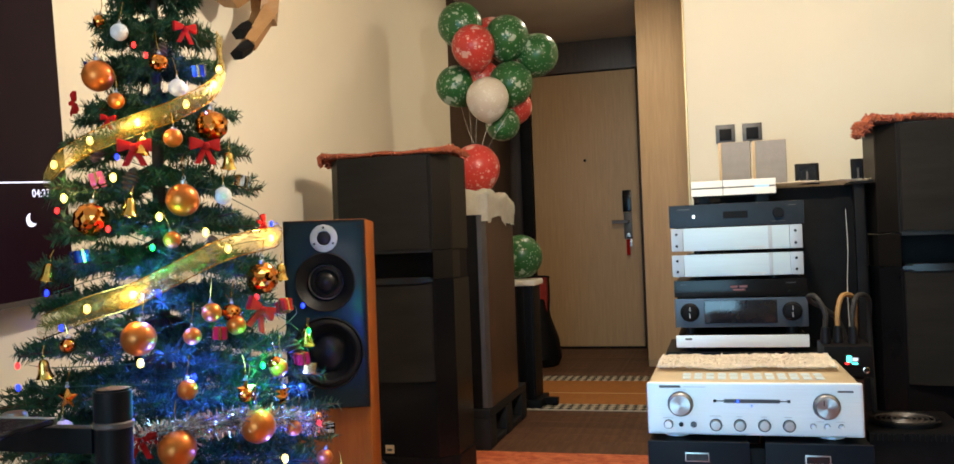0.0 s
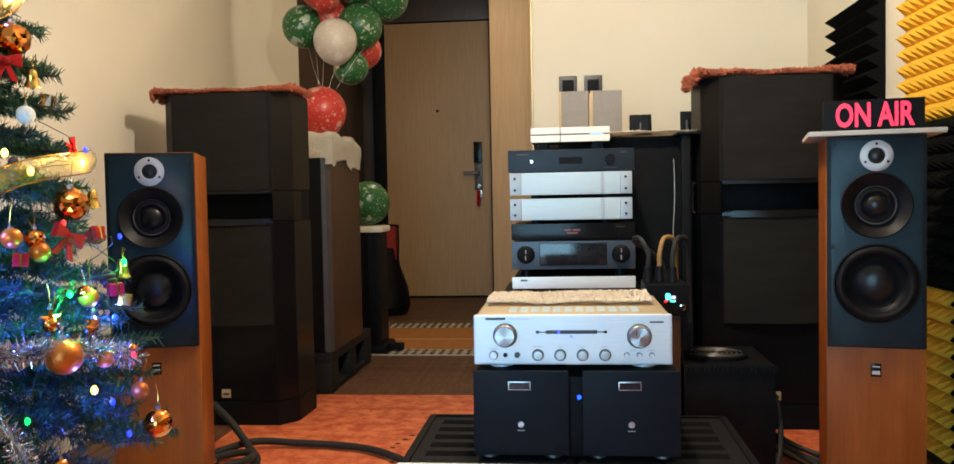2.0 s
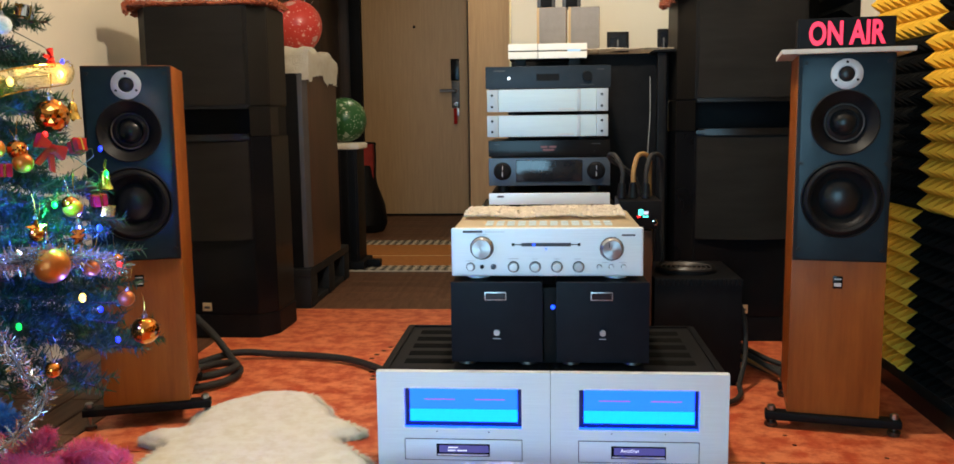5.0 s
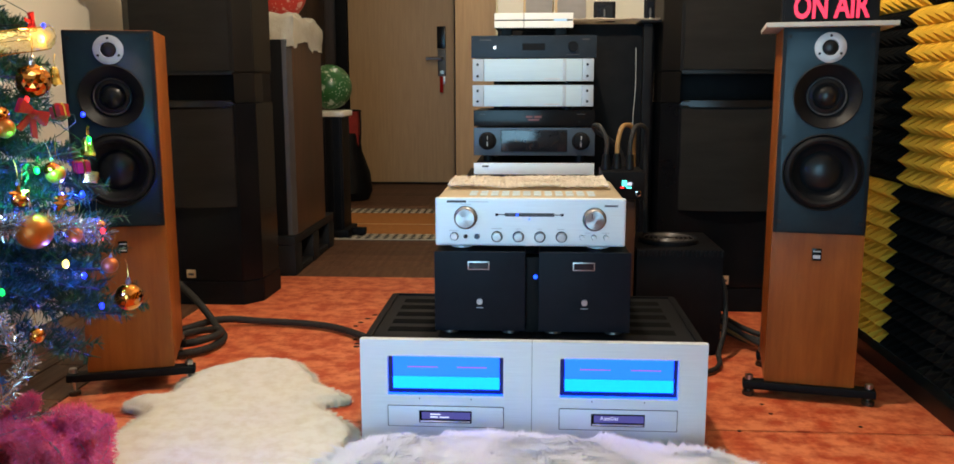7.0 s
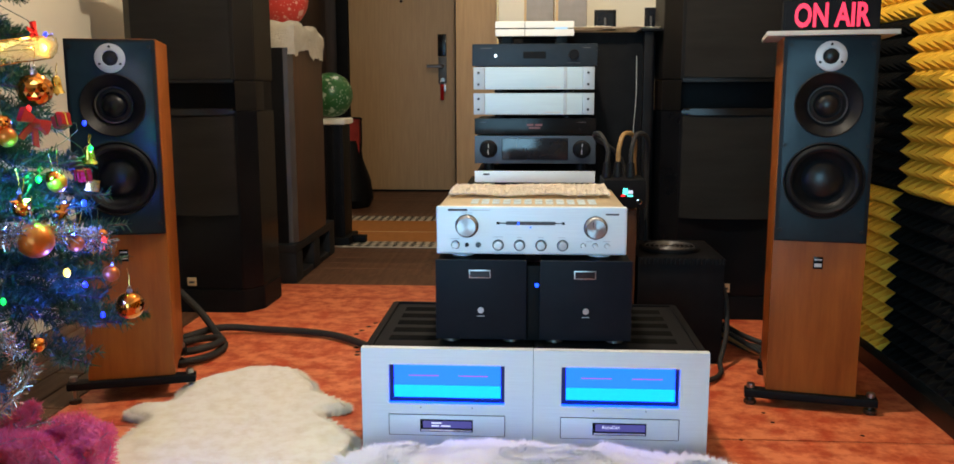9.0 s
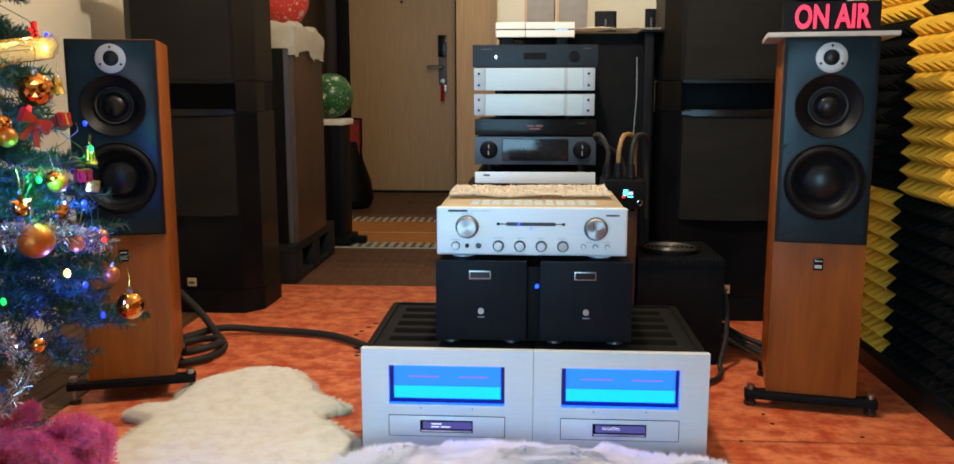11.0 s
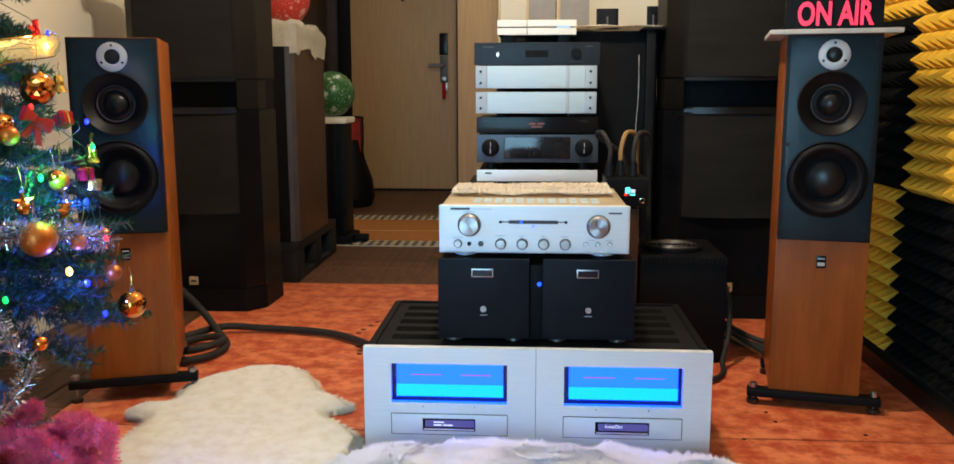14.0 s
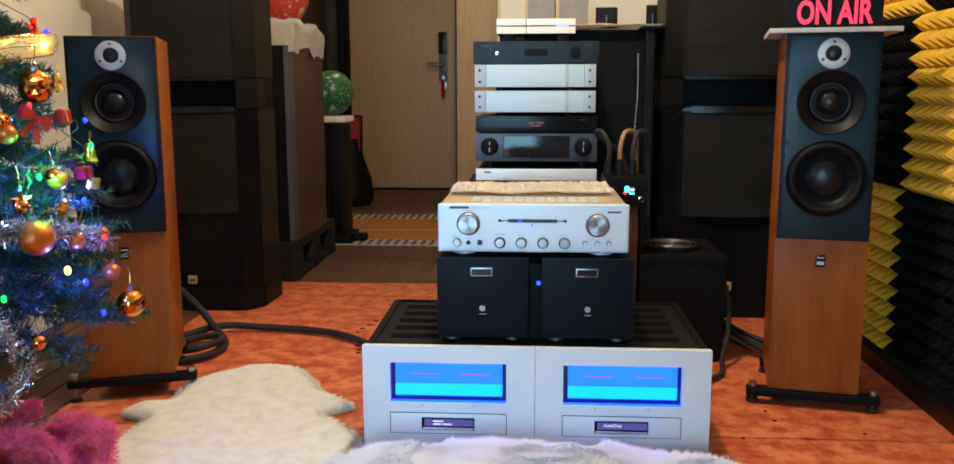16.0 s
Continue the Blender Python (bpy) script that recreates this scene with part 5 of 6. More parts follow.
# ---- sheepskins ----
def sheepskin(name, outline, z, mat, label, strands, length, seed, hump, lean, lift, width, spread):
    """A puffy hide with an uneven rounded outline, covered with fine strands of wool."""
    rng = random.Random(seed)
    t = thing(name, label, "rug")
    n = len(outline)
    pts = []
    for i in range(n):
        a, b, c, d = [Vector(outline[(i + k) % n]) for k in (-1, 0, 1, 2)]
        for k in range(6):
            q = k / 6
            p = 0.5 * ((2 * b) + (c - a) * q + (2 * a - 5 * b + 4 * c - d) * q * q + (3 * b - a - 3 * c + d) * q ** 3)
            pts.append(p + Vector((noise.noise((p.x * 22, p.y * 22, seed)), noise.noise((p.x * 22, p.y * 22, seed + 5)))) * 0.010)
    k = len(pts)
    px, py = np.array([p.x for p in pts]), np.array([p.y for p in pts])
    area = sum(pts[i - 1].x * pts[i].y - pts[i].x * pts[i - 1].y for i in range(k))
    turn = 1 if area > 0 else -1
    out = []
    for i in range(k):
        e = pts[(i + 1) % k] - pts[i - 1]
        out.append(Vector((e.y, -e.x)).normalized() * turn)

    def rim(p):
        """Distance to the nearest point of the outline."""
        return math.sqrt(float(np.min((px - p.x) ** 2 + (py - p.y) ** 2)))

    def inside(p):
        c = False
        for i in range(k):
            a, b = pts[i], pts[i - 1]
            if (a.y > p.y) != (b.y > p.y) and p.x < (b.x - a.x) * (p.y - a.y) / (b.y - a.y) + a.x:
                c = not c
        return c

    def height(p):
        f = min(1.0, rim(p) / (z * 1.6))
        lump = 0.16 * noise.noise((p.x * 26, p.y * 26, seed)) + 0.10 * noise.noise((p.x * 60, p.y * 60, seed + 2))
        return 0.004 + z * math.sqrt(max(0.0, 1 - (1 - f) ** 2)) * (1 + lump) + f * hump * (0.5 + 0.5 * noise.noise((p.x * 5, p.y * 5, seed)))

    # a grid clipped to the outline, its border drawn down to the floor
    step = 0.011
    x0, x1, y0, y1 = px.min(), px.max(), py.min(), py.max()
    nx, ny = int((x1 - x0) / step) + 2, int((y1 - y0) / step) + 2
    bm = bmesh.new()
    grid = {}
    for i in range(nx):
        for j in range(ny):
            p = Vector((x0 + i * step, y0 + j * step))
            if inside(p):
                grid[i, j] = bm.verts.new((p.x, p.y, height(p)))
    for (i, j), v in list(grid.items()):
        q = [grid.get(c) for c in ((i, j), (i + 1, j), (i + 1, j + 1), (i, j + 1))]
        if all(q):
            bm.faces.new(q)
    for v in [v for v in bm.verts if not v.link_faces]:
        bm.verts.remove(v)
    for v in {v for e in bm.edges if len(e.link_faces) == 1 for v in e.verts}:
        i = int(np.argmin((px - v.co.x) ** 2 + (py - v.co.y) ** 2))
        v.co = (px[i], py[i], 0.002)
    part("hide", bm, mat, t)
    vs, fs, nrm = [], [], []
    while len(fs) < strands * 2:
        edge = len(fs) % 10 < 4
        if edge:
            i = rng.randrange(k)
            p = pts[i] - out[i] * rng.uniform(0.0, 0.010)
            z0, d0 = rng.uniform(0.1, 1.0) * z * 0.8, out[i] * 0.9
        else:
            p = Vector((rng.uniform(x0, x1), rng.uniform(y0, y1)))
            if not inside(p):
                continue
            z0, d0 = height(p) - 0.002, Vector((0, 0))
        a = noise.noise((p.x * 6, p.y * 6, seed)) * 5 + rng.uniform(-spread, spread)
        h = length * rng.uniform(0.6, 1.2)
        d = Vector((math.cos(a) * lean + d0.x, math.sin(a) * lean + d0.y, 0))
        side = Vector((-d.y + rng.uniform(-0.4, 0.4), d.x + rng.uniform(-0.4, 0.4), 0)).normalized() * width
        b0 = Vector((p.x, p.y, z0))
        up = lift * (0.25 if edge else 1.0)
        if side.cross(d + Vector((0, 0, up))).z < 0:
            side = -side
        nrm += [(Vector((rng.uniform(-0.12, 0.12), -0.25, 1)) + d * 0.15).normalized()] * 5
        i0 = len(vs)
        m1 = b0 + d * h * 0.45 + Vector((0, 0, h * up * 0.65))
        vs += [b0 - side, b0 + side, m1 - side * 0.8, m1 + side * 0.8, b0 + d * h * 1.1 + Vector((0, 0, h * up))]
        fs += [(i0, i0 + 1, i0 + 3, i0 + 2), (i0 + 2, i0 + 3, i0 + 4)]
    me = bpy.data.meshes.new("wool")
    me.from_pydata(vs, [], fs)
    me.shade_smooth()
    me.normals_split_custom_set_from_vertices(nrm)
    me.materials.append(mat)
    ob = new("wool", me)
    ob.parent = t
    tagged(ob, kind="stuff")
    return t


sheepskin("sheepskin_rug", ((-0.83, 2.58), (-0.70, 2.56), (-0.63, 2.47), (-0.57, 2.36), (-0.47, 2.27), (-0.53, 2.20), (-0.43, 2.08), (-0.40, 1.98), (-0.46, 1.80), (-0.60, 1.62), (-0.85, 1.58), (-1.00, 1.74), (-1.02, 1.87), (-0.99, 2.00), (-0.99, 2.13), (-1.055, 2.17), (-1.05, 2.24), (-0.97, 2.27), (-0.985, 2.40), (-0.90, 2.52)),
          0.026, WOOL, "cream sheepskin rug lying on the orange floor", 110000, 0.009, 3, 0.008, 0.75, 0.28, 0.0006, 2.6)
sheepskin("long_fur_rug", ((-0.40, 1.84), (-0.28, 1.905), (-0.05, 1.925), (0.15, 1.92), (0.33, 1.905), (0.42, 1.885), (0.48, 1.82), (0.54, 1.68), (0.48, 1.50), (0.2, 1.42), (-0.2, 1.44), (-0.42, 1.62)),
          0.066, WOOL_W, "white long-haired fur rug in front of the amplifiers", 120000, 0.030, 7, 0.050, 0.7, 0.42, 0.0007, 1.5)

# ---- Christmas tree ----
TX, TY, TOP = -1.138, 1.62, 1.75


def reach(z):
    return 0.28 * (TOP - z)


tree = thing("christmas_tree", "artificial green Christmas tree hung with ornaments", "tree", pose(TX, TY, 0))
part("trunk", cyl(bmesh.new(), (0, 0, 0.06), 0.022, 1.66, r2=0.006, seg=12), TWIG, tree, "brown trunk")
for k in range(4):
    part("stand_leg", one((0.0, -0.012, 0.0), (0.24, 0.012, 0.03), 0.004), MATT, tree, at=pose(0, 0, 0.0, 0, 0, 90 * k + 20))
part("stand_hub", cyl(bmesh.new(), (0, 0, 0.031), 0.04, 0.10, seg=16), MATT, tree)
rng = random.Random(11)
limb = bmesh.new()
nv, nf = [], []


def needles(p, d, n, length, spread):
    """Short flat needles round a twig from p along d."""
    side0 = d.cross(Vector((0.1, 0.2, 1))).normalized()
    up0 = side0.cross(d).normalized()
    for k in range(n):
        q = p + d * (k / n)
        a = rng.uniform(0, 6.283)
        o = (math.cos(a) * side0 + math.sin(a) * up0) * spread + d.normalized() * 0.55
        o = o.normalized() * length * rng.uniform(0.7, 1.2)
        w = o.cross(Vector((rng.uniform(-1, 1), rng.uniform(-1, 1), rng.uniform(-1, 1)))).normalized() * 0.0015
        i0 = len(nv)
        nv.extend((q - w, q + w, q + o + w * 0.3, q + o - w * 0.3))
        nf.append((i0, i0 + 1, i0 + 2, i0 + 3))


z = 0.43
tier = 0
while z < 1.70:
    R = reach(z)
    count = max(5, int(9 + R * 34))
    for k in range(count):
        a = 6.283 * (k + 0.5 * (tier % 2)) / count + rng.uniform(-0.12, 0.12)
        L = R * rng.uniform(0.86, 1.10)
        tip = Vector((math.cos(a) * L, math.sin(a) * L, z + rng.uniform(-0.03, 0.02) - 0.06 * L))
        root = Vector((0, 0, z + 0.10 * L + 0.02))
        mid = root.lerp(tip, 0.55) + Vector((0, 0, -0.02))
        tube(limb, [root, mid, tip], 0.0025, 4, 2)
        d = tip - mid
        needles(mid.lerp(root, 0.55), (mid - root) * 0.55, 70, 0.019, 1.0)
        needles(mid, d, 120, 0.020, 1.0)
        nb = 2 + int(L * 9)
        for j in range(nb):
            f = 0.30 + 0.62 * j / nb
            base = root.lerp(mid, f / 0.55) if f < 0.55 else mid.lerp(tip, (f - 0.55) / 0.45)
            for s in (-1, 1):
                tl = (0.045 + 0.11 * L) * (1.15 - 0.55 * f) * rng.uniform(0.8, 1.2)
                b = a + s * rng.uniform(0.55, 0.95)
                e = Vector((math.cos(b), math.sin(b), rng.uniform(-0.25, 0.30))) * tl
                needles(base, e, int(30 + tl * 560), 0.018, 1.0)
    z += 0.074 + 0.02 * R
    tier += 1
part("branchwork", limb, TWIG, tree)
me = bpy.data.meshes.new("crown")
me.from_pydata(nv, [], nf)
me.materials.append(NEEDLE)
crown = new("crown", me)
crown.parent = tree
tagged(crown, "dense dark green plastic needles")


def spot(angle, z, out=0.0):
    r = reach(z) + out
    return (TX + r * math.cos(radians(angle)), TY + r * math.sin(radians(angle)), z)


def hanger(t, r):
    part("cap", cyl(bmesh.new(), (0, 0, r * 0.96), r * 0.2, r * 0.22, seg=12), STEEL, t, "silver cap")
    part("loop", tube(bmesh.new(), [(0, 0, r * 1.15), (r * 0.12, 0, r * 1.35), (0, 0, r * 1.5), (-r * 0.12, 0, r * 1.35), (0, 0, r * 1.17)], 0.0008, 5, 3), STEEL, t)
    part("thread", tube(bmesh.new(), [(0, 0, r * 1.45), (0.002, 0.004, r * 1.45 + 0.02), (0, 0.008, r * 1.45 + 0.035)], 0.0007, 4, 2), GOLD, t)


def bauble(p, r, mat, label, facets=False):
    t = thing("bauble", label, "bauble", pose(*p, rng.uniform(-8, 8), rng.uniform(-8, 8), rng.uniform(0, 360)), "tree baubles")
    bm = bmesh.new()
    if facets:
        bmesh.ops.create_icosphere(bm, subdivisions=3, radius=r)
        for v in bm.verts:
            v.co *= 1 + 0.05 * (((v.index * 7) % 3) - 1)
        part("globe", bm, mat, t, smooth=False)
    else:
        part("globe", ball(bm, (0, 0, 0), r, 28, 18), mat, t)
    hanger(t, r)
    return t


for k, (a, z) in enumerate(((-99, 1.263), (-44, 1.019), (-63, 0.777), (-27, 0.609), (-52, 0.592), (3, 0.452))):
    bauble(spot(a, z, 0.01), (0.0295, 0.030, 0.030, 0.031, 0.032, 0.027)[k], COPPER_GLOSS if k == 5 else COPPER, "large copper bauble with a satin sheen on the tree")
for a, z in ((-86, 0.988), (-20, 1.166), (-10, 0.868)):
    bauble(spot(a, z, 0.01), 0.030, COPPER_GLOSS, "large faceted copper mirror bauble on the tree", True)
for k, (a, z) in enumerate(((-117, 1.38), (-81, 1.21), (-46, 1.137), (-88, 0.769), (-45, 0.775), (-48, 0.685), (-14, 0.71), (-50, 0.946), (-37, 0.813), (-29, 0.664), (-13, 0.591), (-13, 0.701), (-33, 0.438), (-1, 0.52), (-28, 0.787), (1, 0.592))):
    bauble(spot(a, z, 0.008), 0.0135 + 0.002 * (k % 3), COPPER_GLOSS if k % 3 == 0 else COPPER, "small copper bauble on the tree")
for a, z in ((-52, 1.285), (-29, 0.81)):
    bauble(spot(a, z, 0.008), 0.017, COPPER_GLOSS, "small faceted copper bauble on the tree", True)
for a, z in ((-40, 1.237), (-22, 1.028), (-85, 0.633), (-86, 1.349)):
    bauble(spot(a, z, 0.008), 0.0165, WHITEGLIT, "white glittered bauble on the tree")

for a, z in ((-85, 0.684), (-29, 0.673), (-14, 0.656), (-15, 0.647)):
    t = thing("star_ornament", "small copper star hanging on the tree", "star", pose(*spot(a, z, 0.01), 0, 0, a + 90), "tree stars")
    bm = bmesh.new()
    c = [bm.verts.new((0, s * 0.006, 0)) for s in (-1, 1)]
    rim = [bm.verts.new(((0.020 if k % 2 == 0 else 0.009) * math.sin(k * math.pi / 5), 0, (0.020 if k % 2 == 0 else 0.009) * math.cos(k * math.pi / 5))) for k in range(10)]
    for k in range(10):
        bm.faces.new([c[0], rim[k], rim[(k + 1) % 10]])
        bm.faces.new([c[1], rim[(k + 1) % 10], rim[k]])
    part("star", bm, COPPER_GLOSS, t, smooth=False)
    hanger(t, 0.018)
for a, z in ((-63, 1.121), (-13, 1.098), (-68, 1.007), (-105, 0.896), (-96, 0.731), (16, 0.741), (7, 0.878), (15, 0.743)):
    t = thing("bell_ornament", "small shiny gold bell on the tree", "bell", pose(*spot(a, z, 0.01), rng.uniform(-10, 10), rng.uniform(-10, 10)), "tree bells")
    part("bell", lathe(bmesh.new(), [(0, 0.016), (0.005, 0.0155), (0.0085, 0.010), (0.0095, 0.0), (0.012, -0.010), (0.0155, -0.016), (0.0145, -0.016), (0.010, -0.008), (0, 0.006)], 20), GOLD, t)
    part("clapper", ball(bmesh.new(), (0, 0, -0.017), 0.004, 10, 8), GOLD, t)
    part("loop", tube(bmesh.new(), [(0, 0, 0.016), (0.003, 0, 0.021), (0, 0, 0.026), (0, 0.006, 0.04)], 0.0008, 5, 3), GOLD, t)
for k, (a, z) in enumerate(((-67, 1.118), (-28, 1.123), (-27, 1.359), (-16, 0.809), (-122, 1.217), (2, 0.975), (-84, 1.173), (-62, 0.611))):
    sc = (1.0, 1.0, 0.8, 1.1, 0.7, 0.6, 0.5, 0.9)[k]
    t = thing("red_bow", "red velvet bow tied on the tree", "bow", pose(*spot(a, z, 0.012), 0, (0, 0, 0, 25, 70, 75, 10, 0)[k], a + 90), "tree bows")
    for s in (-1, 1):
        bm = bmesh.new()
        box(bm, (0.004, -0.006, -0.010), (0.030, 0.006, 0.010), 0.004)
        for v in bm.verts:
            v.co.z *= 0.5 + v.co.x * 42
            v.co.x, v.co.y, v.co.z = s * v.co.x * sc, v.co.y * sc, v.co.z * sc * 0.75 + 0.004
        part("bow_loop", bm, REDVELVET, t)
        bm = bmesh.new()
        box(bm, (-0.006, -0.002, -0.034), (0.006, 0.002, 0), 0.001)
        for v in bm.verts:
            v.co = Vector((v.co.x + s * -v.co.z * 0.5, v.co.y, v.co.z)) * sc
        part("bow_tail", bm, REDVELVET, t)
    part("bow_knot", ball(bmesh.new(), (0, -0.004 * sc, 0), 0.008 * sc, 12, 8), REDVELVET, t)
for k, (a, z) in enumerate(((-20, 1.277), (-5, 1.058), (-89, 0.922), (-86, 1.06), (2, 0.813), (-108, 1.285), (1, 0.81), (-35, 0.776), (3, 0.707), (8, 0.684))):
    mt = (BLUEFOIL, TINSEL, BLUEFOIL, PINK, REDVELVET, BLUEFOIL, REDVELVET, REDVELVET, REDVELVET, GOLD)[k]
    word = {BLUEFOIL: "blue foil", TINSEL: "silver foil", PINK: "pink foil", REDVELVET: "red", GOLD: "gold foil"}[mt]
    t = thing("gift_ornament", "tiny " + word + " wrapped parcel on the tree", "ornament", pose(*spot(a, z, 0.008), rng.uniform(-20, 20), rng.uniform(-20, 20), rng.uniform(0, 90)), "tree parcels")
    part("parcel", one((-0.012, -0.012, -0.011), (0.012, 0.012, 0.011), 0.002), mt, t)
    part("ribbon", one((-0.0125, -0.002, -0.0115), (0.0125, 0.002, 0.0115)), GOLD, t)
    part("ribbon", one((-0.002, -0.0126, -0.0116), (0.002, 0.0126, 0.0116)), GOLD, t)
for a, z in ((-50, 1.31), (-70, 1.06), (-95, 1.12), (-30, 0.93), (8, 0.72)):
    t = thing("pine_cone", "small brown pine cone on the tree", "pine cone", pose(*spot(a, z, -0.01), rng.uniform(-25, 25), rng.uniform(-25, 25)), "tree pine cones")
    bm = lathe(bmesh.new(), [(0, 0.024)] + [((0.016 if j % 2 else 0.011) * math.sin(0.35 + j * 0.24), 0.022 - j * 0.0045) for j in range(10)] + [(0, -0.026)], 14)
    part("cone", bm, TWIG, t, smooth=False)


def sheer_ribbon(pts, width, seed, label):
    bm = bmesh.new()
    rows = []
    p = [Vector(q) for q in pts]
    path = []
    for i in range(len(p) - 1):
        a, b, c, d = p[max(i - 1, 0)], p[i], p[i + 1], p[min(i + 2, len(p) - 1)]
        for k in range(10):
            t = k / 10
            path.append(0.5 * ((2 * b) + (c - a) * t + (2 * a - 5 * b + 4 * c - d) * t * t + (3 * b - a - 3 * c + d) * t ** 3))
    path.append(p[-1])
    for i, q in enumerate(path):
        out = Vector((q.x - TX, q.y - TY, 0)).normalized()
        row = []
        for j in range(7):
            s = j / 6 - 0.5
            row.append(bm.verts.new(q + Vector((0, 0, s * width)) + out * (0.006 * noise.noise((i * 0.35, j * 0.7, seed)) + 0.010 * math.cos(s * 3.1))))
        rows.append(row)
    for a, b in zip(rows, rows[1:]):
        for j in range(6):
            bm.faces.new([a[j], b[j], b[j + 1], a[j + 1]])
    bmesh.ops.solidify(bm, geom=bm.faces[:], thickness=0.0008)
    t = thing("gold_ribbon", label, "ribbon")
    part("band", bm, RIBBON, t)
    for s in (-1, 1):
        part("wired_edge", tube(bmesh.new(), [q + Vector((0, 0, s * width / 2)) for q in path[::3]], 0.0012, 5, 2), GOLD, t)


sheer_ribbon([spot(a, z, 0.015) for a, z in ((25, 1.36), (8, 1.328), (-4, 1.260), (-37, 1.201), (-65, 1.163), (-92, 1.131), (-122, 1.097), (-150, 1.07))], 0.040, 1, "sheer gold ribbon wound round the tree's upper half")
sheer_ribbon([spot(a, z, 0.015) for a, z in ((40, 0.96), (10, 0.948), (-27, 0.927), (-49, 0.887), (-65, 0.852), (-81, 0.831), (-100, 0.80))], 0.042, 2, "sheer gold ribbon wound round the tree's middle")


def bulb_string(name, label, places, mat, r):
    t = thing(name, label, "string lights")
    for a, z in places:
        p = Vector(spot(a, z, 0.020))
        part("bulb", ball(bmesh.new(), p, r, 10, 8, 1.4), mat, t)
    ps = sorted(places, key=lambda q: -q[1])
    if len(ps) > 2:
        part("wire", tube(bmesh.new(), [spot(a, z, 0.004) for a, z in ps], 0.0009, 5, 5), NEEDLE, t)


bulb_string("warm_string_lights", "string of glowing warm white bulbs on the tree", ((-81, 0.831), (-65, 0.852), (-27, 0.927), (2, 0.945), (-120, 1.097), (-92, 1.134), (-65, 1.165), (-37, 1.203), (-13, 1.25), (-2, 1.286), (-36, 0.958), (-76, 1.062), (-62, 0.737), (-55, 0.988), (-102, 1.029), (-113, 0.589), (-21, 0.547), (-45, 1.44), (-80, 1.47)), G_WARM, 0.0058)
bulb_string("red_string_lights", "string of small glowing red bulbs on the tree", ((-70, 1.318), (-61, 1.297), (-107, 0.735), (-76, 0.969), (-18, 0.835), (-2, 0.587), (-105, 1.007), (-14, 0.712)), G_RED, 0.0042)
bulb_string("green_string_lights", "string of glowing green bulbs on the tree", ((13, 0.755), (-22, 0.712), (-58, 0.933), (-40, 0.52)), G_GREEN, 0.0045)
# bulbs at 38 and 48 degrees are unseen, added to tint the tower speaker
bulb_string("blue_string_lights", "string of glowing blue bulbs on the tree", ((-16, 0.52), (-46, 0.707), (-13, 0.46), (-56, 0.852), (-28, 0.613), (-75, 1.10), (-90, 0.80), (-6, 0.66), (-104, 0.70), (-100, 0.86), (38, 0.80), (48, 0.98)), G_BLUE, 0.0042)


GREEN_L, BLUE_L, WARM_L = (0.02, 1.0, 0.22), (0.03, 0.07, 1.0), (1.0, 0.62, 0.2)
# blue at 38 and 48 tints the tower; blue at -28 has no bulb
for a, z, color, power in ((13, 0.755, GREEN_L, 1.0), (-22, 0.712, GREEN_L, 1.8), (-58, 0.933, GREEN_L, 0.6),
                           (-16, 0.52, BLUE_L, 3.5), (-46, 0.707, BLUE_L, 6.0), (-6, 0.66, BLUE_L, 4.0), (-56, 0.852, BLUE_L, 3.0), (-28, 1.24, BLUE_L, 0.7), (38, 0.80, BLUE_L, 0.6), (48, 0.98, BLUE_L, 0.5),
                           (-65, 0.852, WARM_L, 0.7), (2, 0.945, WARM_L, 0.7), (-65, 1.165, WARM_L, 0.7), (-105, 1.05, WARM_L, 0.7), (-13, 1.25, WARM_L, 0.7)):
    d = bpy.data.lights.new("tree_bulb_light", "POINT")
    d.energy, d.color, d.shadow_soft_size = power, color, 0.008
    new("tree_bulb_light", d).location = spot(a, z, 0.0 if color == BLUE_L and a < 20 else 0.036)


def tinsel(name, pts, r, mat, label, count, seed, thick=0.0010):
    """A garland: very many thin strips round a curve."""
    rg = random.Random(seed)
    p = [Vector(q) for q in pts]
    vs, fs = [], []
    for k in range(count):
        s = rg.uniform(0, len(p) - 1.001)
        i = int(s)
        q = p[i].lerp(p[i + 1], s - i)
        d = Vector((rg.gauss(0, 1), rg.gauss(0, 1), rg.gauss(0, 1))).normalized() * r * rg.uniform(0.6, 1.1)
        w = d.cross(Vector((rg.uniform(-1, 1), rg.uniform(-1, 1), rg.uniform(-1, 1)))).normalized() * thick
        i0 = len(vs)
        vs += [q - w, q + w, q + d + w, q + d - w]
        fs.append((i0, i0 + 1, i0 + 2, i0 + 3))
    t = thing(name, label, "tinsel")
    part("cord", tube(bmesh.new(), p, 0.002, 5, 3), STEEL, t)
    me = bpy.data.meshes.new("fringe")
    me.from_pydata(vs, [], fs)
    me.materials.append(mat)
    ob = new("fringe", me)
    ob.parent = t
    tagged(ob, kind="stuff")


tinsel("silver_tinsel", [spot(a, z, 0.012) for a, z in ((-75, 0.615), (-60, 0.618), (-45, 0.624), (-30, 0.624), (-15, 0.61), (0, 0.58))], 0.028, TINSEL, "silver tinsel garland draped round the tree", 3800, 4, 0.0007)
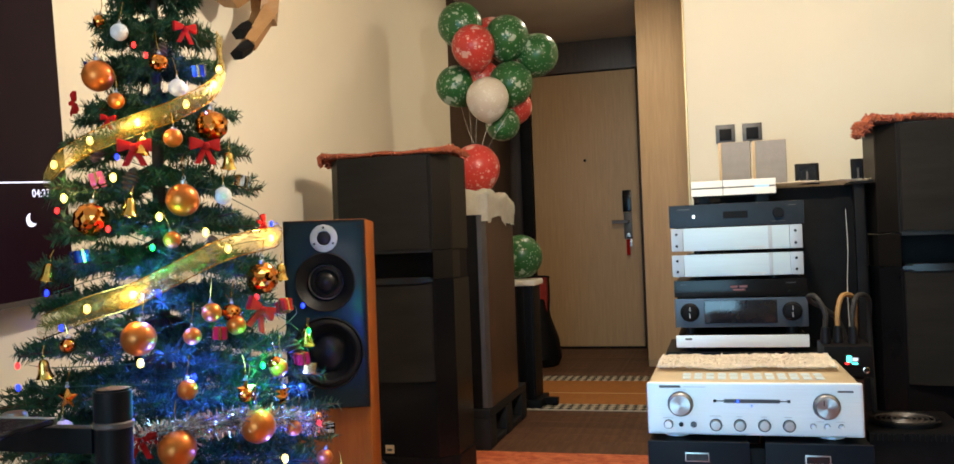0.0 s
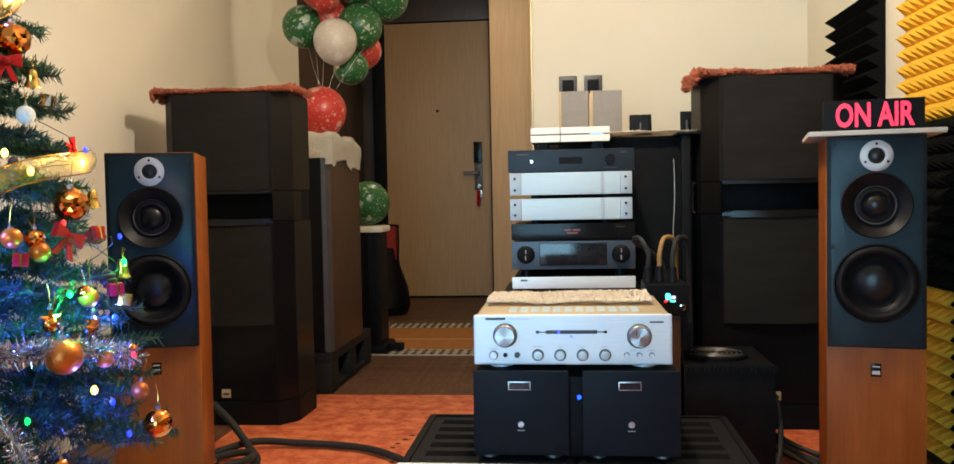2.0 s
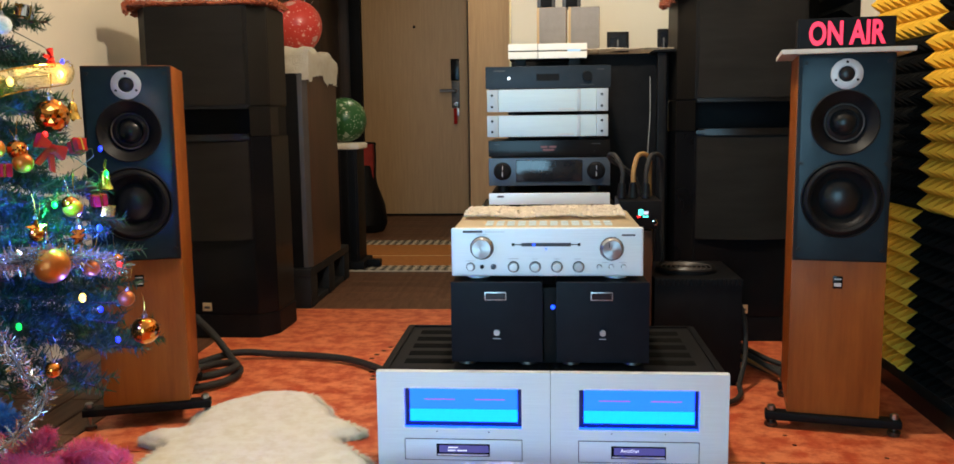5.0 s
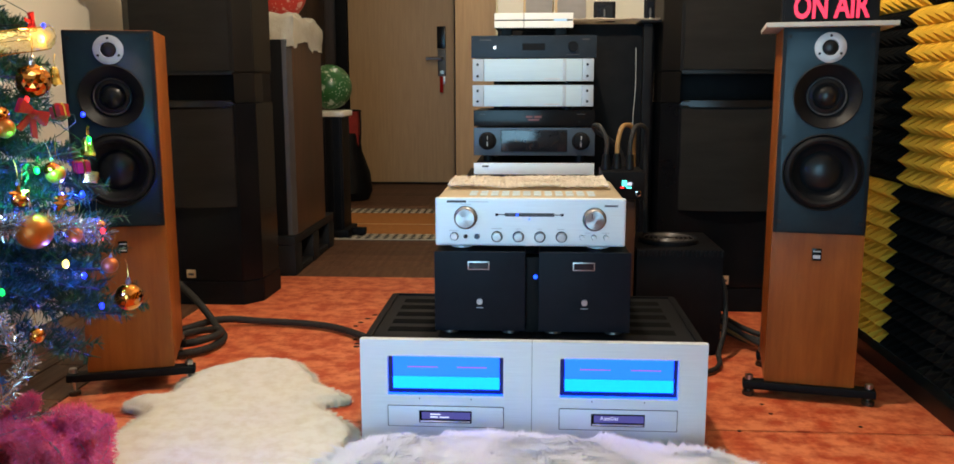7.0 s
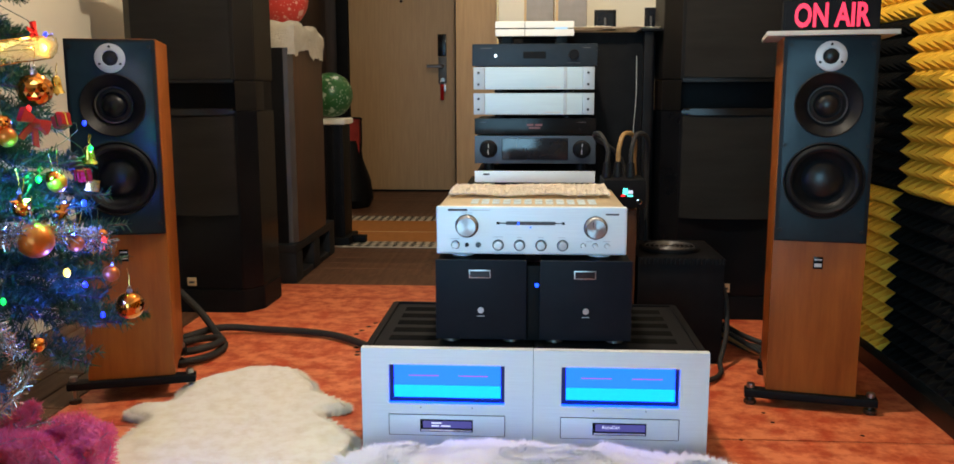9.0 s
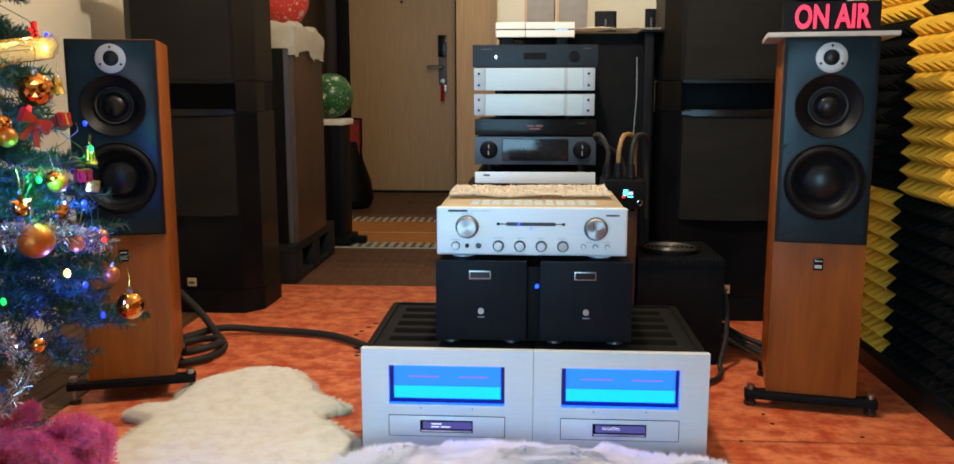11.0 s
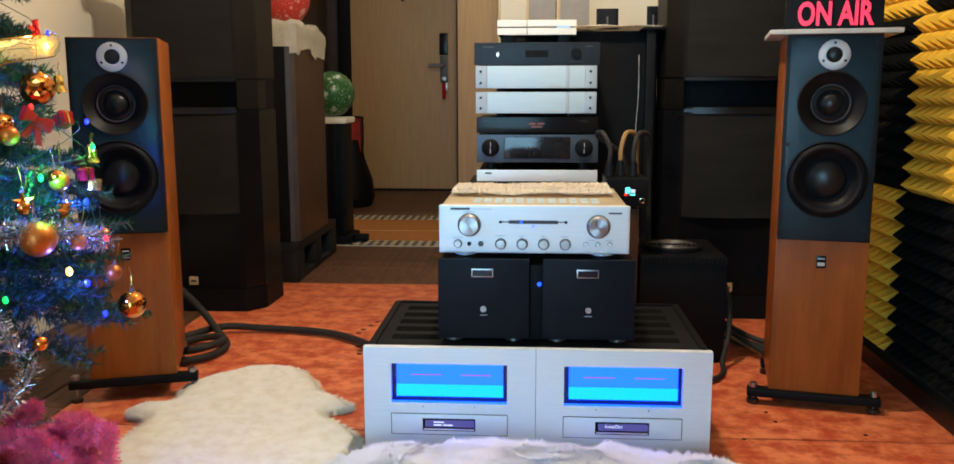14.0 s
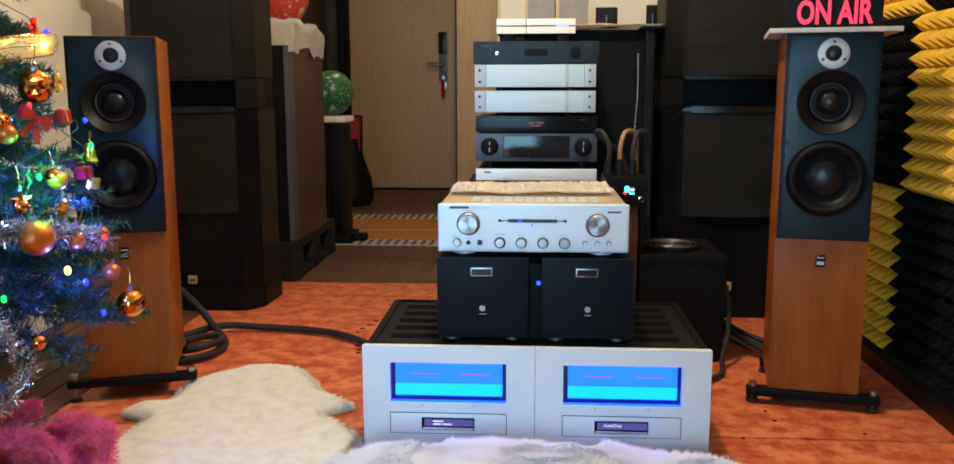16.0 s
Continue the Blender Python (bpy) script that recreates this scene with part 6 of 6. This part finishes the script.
tinsel("silver_tinsel", [spot(a, z, 0.012) for a, z in ((-55, 0.58), (-44, 0.50), (-40, 0.44), (-36, 0.40), (-46, 0.34), (-60, 0.30))], 0.026, TINSEL, "silver tinsel garland hanging low on the tree", 1500, 5, 0.0006)


def heap(cx, cy, rx, ry, loops, rise, seed):
    """A garland dropped in loose loops on the floor."""
    return [(cx + rx * (0.55 + 0.45 * math.sin(1.7 * a + seed)) * math.cos(a), cy + ry * (0.55 + 0.45 * math.cos(1.3 * a + seed)) * math.sin(a), 0.026 + rise * (0.5 + 0.5 * math.sin(2.3 * a + seed))) for a in np.linspace(0, 6.283 * loops, int(loops * 22))]


tinsel("pink_tinsel", heap(-1.13, 1.70, 0.27, 0.16, 5, 0.13, 1), 0.024, PINK, "heap of pink tinsel round the tree foot", 42000, 6, 0.0006)
tinsel("pink_tinsel", heap(-1.00, 1.77, 0.11, 0.10, 4, 0.10, 4), 0.024, PINK, "loop of pink tinsel lying beside the fur rug", 20000, 9, 0.0006)
tinsel("blue_tinsel", heap(-1.31, 1.90, 0.12, 0.08, 4, 0.15, 2), 0.026, BLUETIN, "heap of blue tinsel behind the tree foot", 18000, 8, 0.0006)
tinsel("silver_tinsel", [(-1.12, 1.80, 0.12), (-1.07, 1.83, 0.13), (-1.03, 1.84, 0.12), (-1.0, 1.83, 0.09)], 0.02, TINSEL, "short silver tinsel lying on the pink heap", 300, 10, 0.0006)

# ---- floor, foam tiles ----
solo("floor", one((LX - 0.12, REAR - 0.12, -0.12), (RX + 0.12, ENDY + 0.18, -0.016)), FLOOR_WOOD, "dark wooden floor under everything", "floor", kind="structure")
planks = thing("plank_floor", "dark brown wooden plank floor with open joints", "floor", kind="structure")
PLANKS = {}


def plank(x0, x1, y0, y1):
    key = (round(x1 - x0, 4), round(y1 - y0, 4))
    if key not in PLANKS:
        PLANKS[key] = finish("plank", one((0, 0, -0.0155), (key[0] - 0.005, key[1] - 0.004, -0.003), 0.002, 1), FLOOR_WOOD, False)
    ob = new("plank", PLANKS[key])
    ob.parent = planks
    ob.location = (x0, y0, 0)


for k in range(5):
    for j in range(4):
        plank(LX + k * 0.095, LX + (k + 1) * 0.095, -2.3 + j * 1.52 + 0.3 * (k % 2), -2.3 + (j + 1) * 1.52 + 0.3 * (k % 2))
for k in range(25):
    for j in range(2):
        plank(LX + 0.475 * 0 + j * 1.42, LX + (j + 1) * 1.42, 4.08 + k * 0.1425, 4.08 + (k + 1) * 0.1425)
vin = thing("vinyl_floor", "worn orange mottled vinyl sheets laid edge to edge", "floor covering", kind="structure")
for a, b in (((-1.27, -2.35), (RX - 0.005, 2.136)), ((-1.27, 2.142), (RX - 0.005, 3.842))):
    part("sheet", one((a[0], a[1], -0.0028), (b[0], b[1], 0.0), 0.001, 1), VINYL, vin)
part("sheet", one((-1.749, 3.47, -0.0029), (-1.272, 3.842, -0.0001), 0.001, 1), VINYL, vin)
for x, y in ((-0.541, 3.205), (-0.566, 3.190), (-0.583, 3.138), (-0.599, 3.085), (-0.608, 3.035), (-0.573, 2.916), (-0.576, 2.870), (-0.560, 2.822), (-0.556, 2.788), (-0.520, 3.230), (-0.497, 3.245)):
    part("hole", cyl(bmesh.new(), (x, y, -0.0003), 0.010, 0.0008, seg=12), DOT, vin)
for x, y in ((0.651, 2.327), (0.657, 2.258), (0.547, 2.135), (0.86, 2.18)):
    part("hole", cyl(bmesh.new(), (x, y, -0.0003), 0.006, 0.0006, seg=12), DOT, vin)
solo("threshold_strip", one((-1.74, 3.843, -0.0155), (1.09, 4.079, -0.002), 0.002), FLOOR_WOOD, "dark wooden threshold board beside the vinyl", "threshold", kind="structure")
mat = thing("door_mat", "orange mat with black and white checked borders", "mat", pose(-0.75, 4.80, -0.0025))
part("field", one((-0.60, 0.17, 0), (0.60, 0.995, 0.006), 0.002), MAT_ORANGE, mat)
part("border", one((-0.60, 0, 0), (0.60, 0.1695, 0.007), 0.002), CHECK, mat, "checked border")
part("border", one((-0.60, 0.9955, 0), (0.60, 1.20, 0.007), 0.002), CHECK, mat, "checked border")
part("seam", one((-0.60, 0.52, 0.0061), (0.60, 0.53, 0.0075)), PALEWOOD, mat)

solo("baseboard", one((1.078, -2.3, 0.0), (RX - 0.001, 3.1, 0.052), 0.003), CABBROWN, "dark wooden board along the foam wall", "baseboard", kind="structure")
FOAM = {}


def foam_tile(y0, z0, mt, label, wedge=False):
    key = (mt, wedge)
    if key not in FOAM:
        bm = bmesh.new()
        n, p = 10, 0.0499
        if wedge:
            for j in range(9):
                h = 0.499 / 9
                prof = [(-0.022, j * h), (-0.066, (j + 0.5) * h), (-0.022, (j + 1) * h)]
                v = [[bm.verts.new((x, y, zz)) for x, zz in prof] for y in (0.0, 0.499)]
                bm.faces.new([v[0][0], v[0][1], v[1][1], v[1][0]])
                bm.faces.new([v[0][1], v[0][2], v[1][2], v[1][1]])
                bm.faces.new(v[0])
                bm.faces.new(v[1])
        else:
            base = [[bm.verts.new((-0.022 - 0.004 * ((i + j) % 2), i * p, j * p)) for j in range(n + 1)] for i in range(n + 1)]
            for i in range(n):
                for j in range(n):
                    jit = noise.noise((i * 1.7, j * 2.3, 4)) * 0.003
                    c = bm.verts.new((-0.066 + jit, (i + 0.5) * p + jit, (j + 0.5) * p))
                    q = [base[i][j], base[i + 1][j], base[i + 1][j + 1], base[i][j + 1]]
                    for k in range(4):
                        bm.faces.new([q[k], q[(k + 1) % 4], c])
        box(bm, (-0.0219, 0, 0), (0, 0.499, 0.499))
        FOAM[key] = finish("foam_tile", bm, mt, False)
    ob = new("foam_tile", FOAM[key])
    ob.matrix_world = pose(RX - 0.001, y0, z0)
    tagged(ob, label, "acoustic foam", "foam tiles on the wall")


for j, edge in enumerate((2.63, 2.600, 2.53)):
    for i in range(10):
        yellow = (i + j) % 2 == 1
        foam_tile(edge + 0.5 * (i - 9), 0.070 + 0.5 * j, FOAM_Y if yellow else FOAM_K, ("yellow" if yellow else "black") + " pyramid foam tile glued on the wall")
foam_tile(3.28, 1.075, FOAM_K, "black wedge foam tile glued on the wall", True)
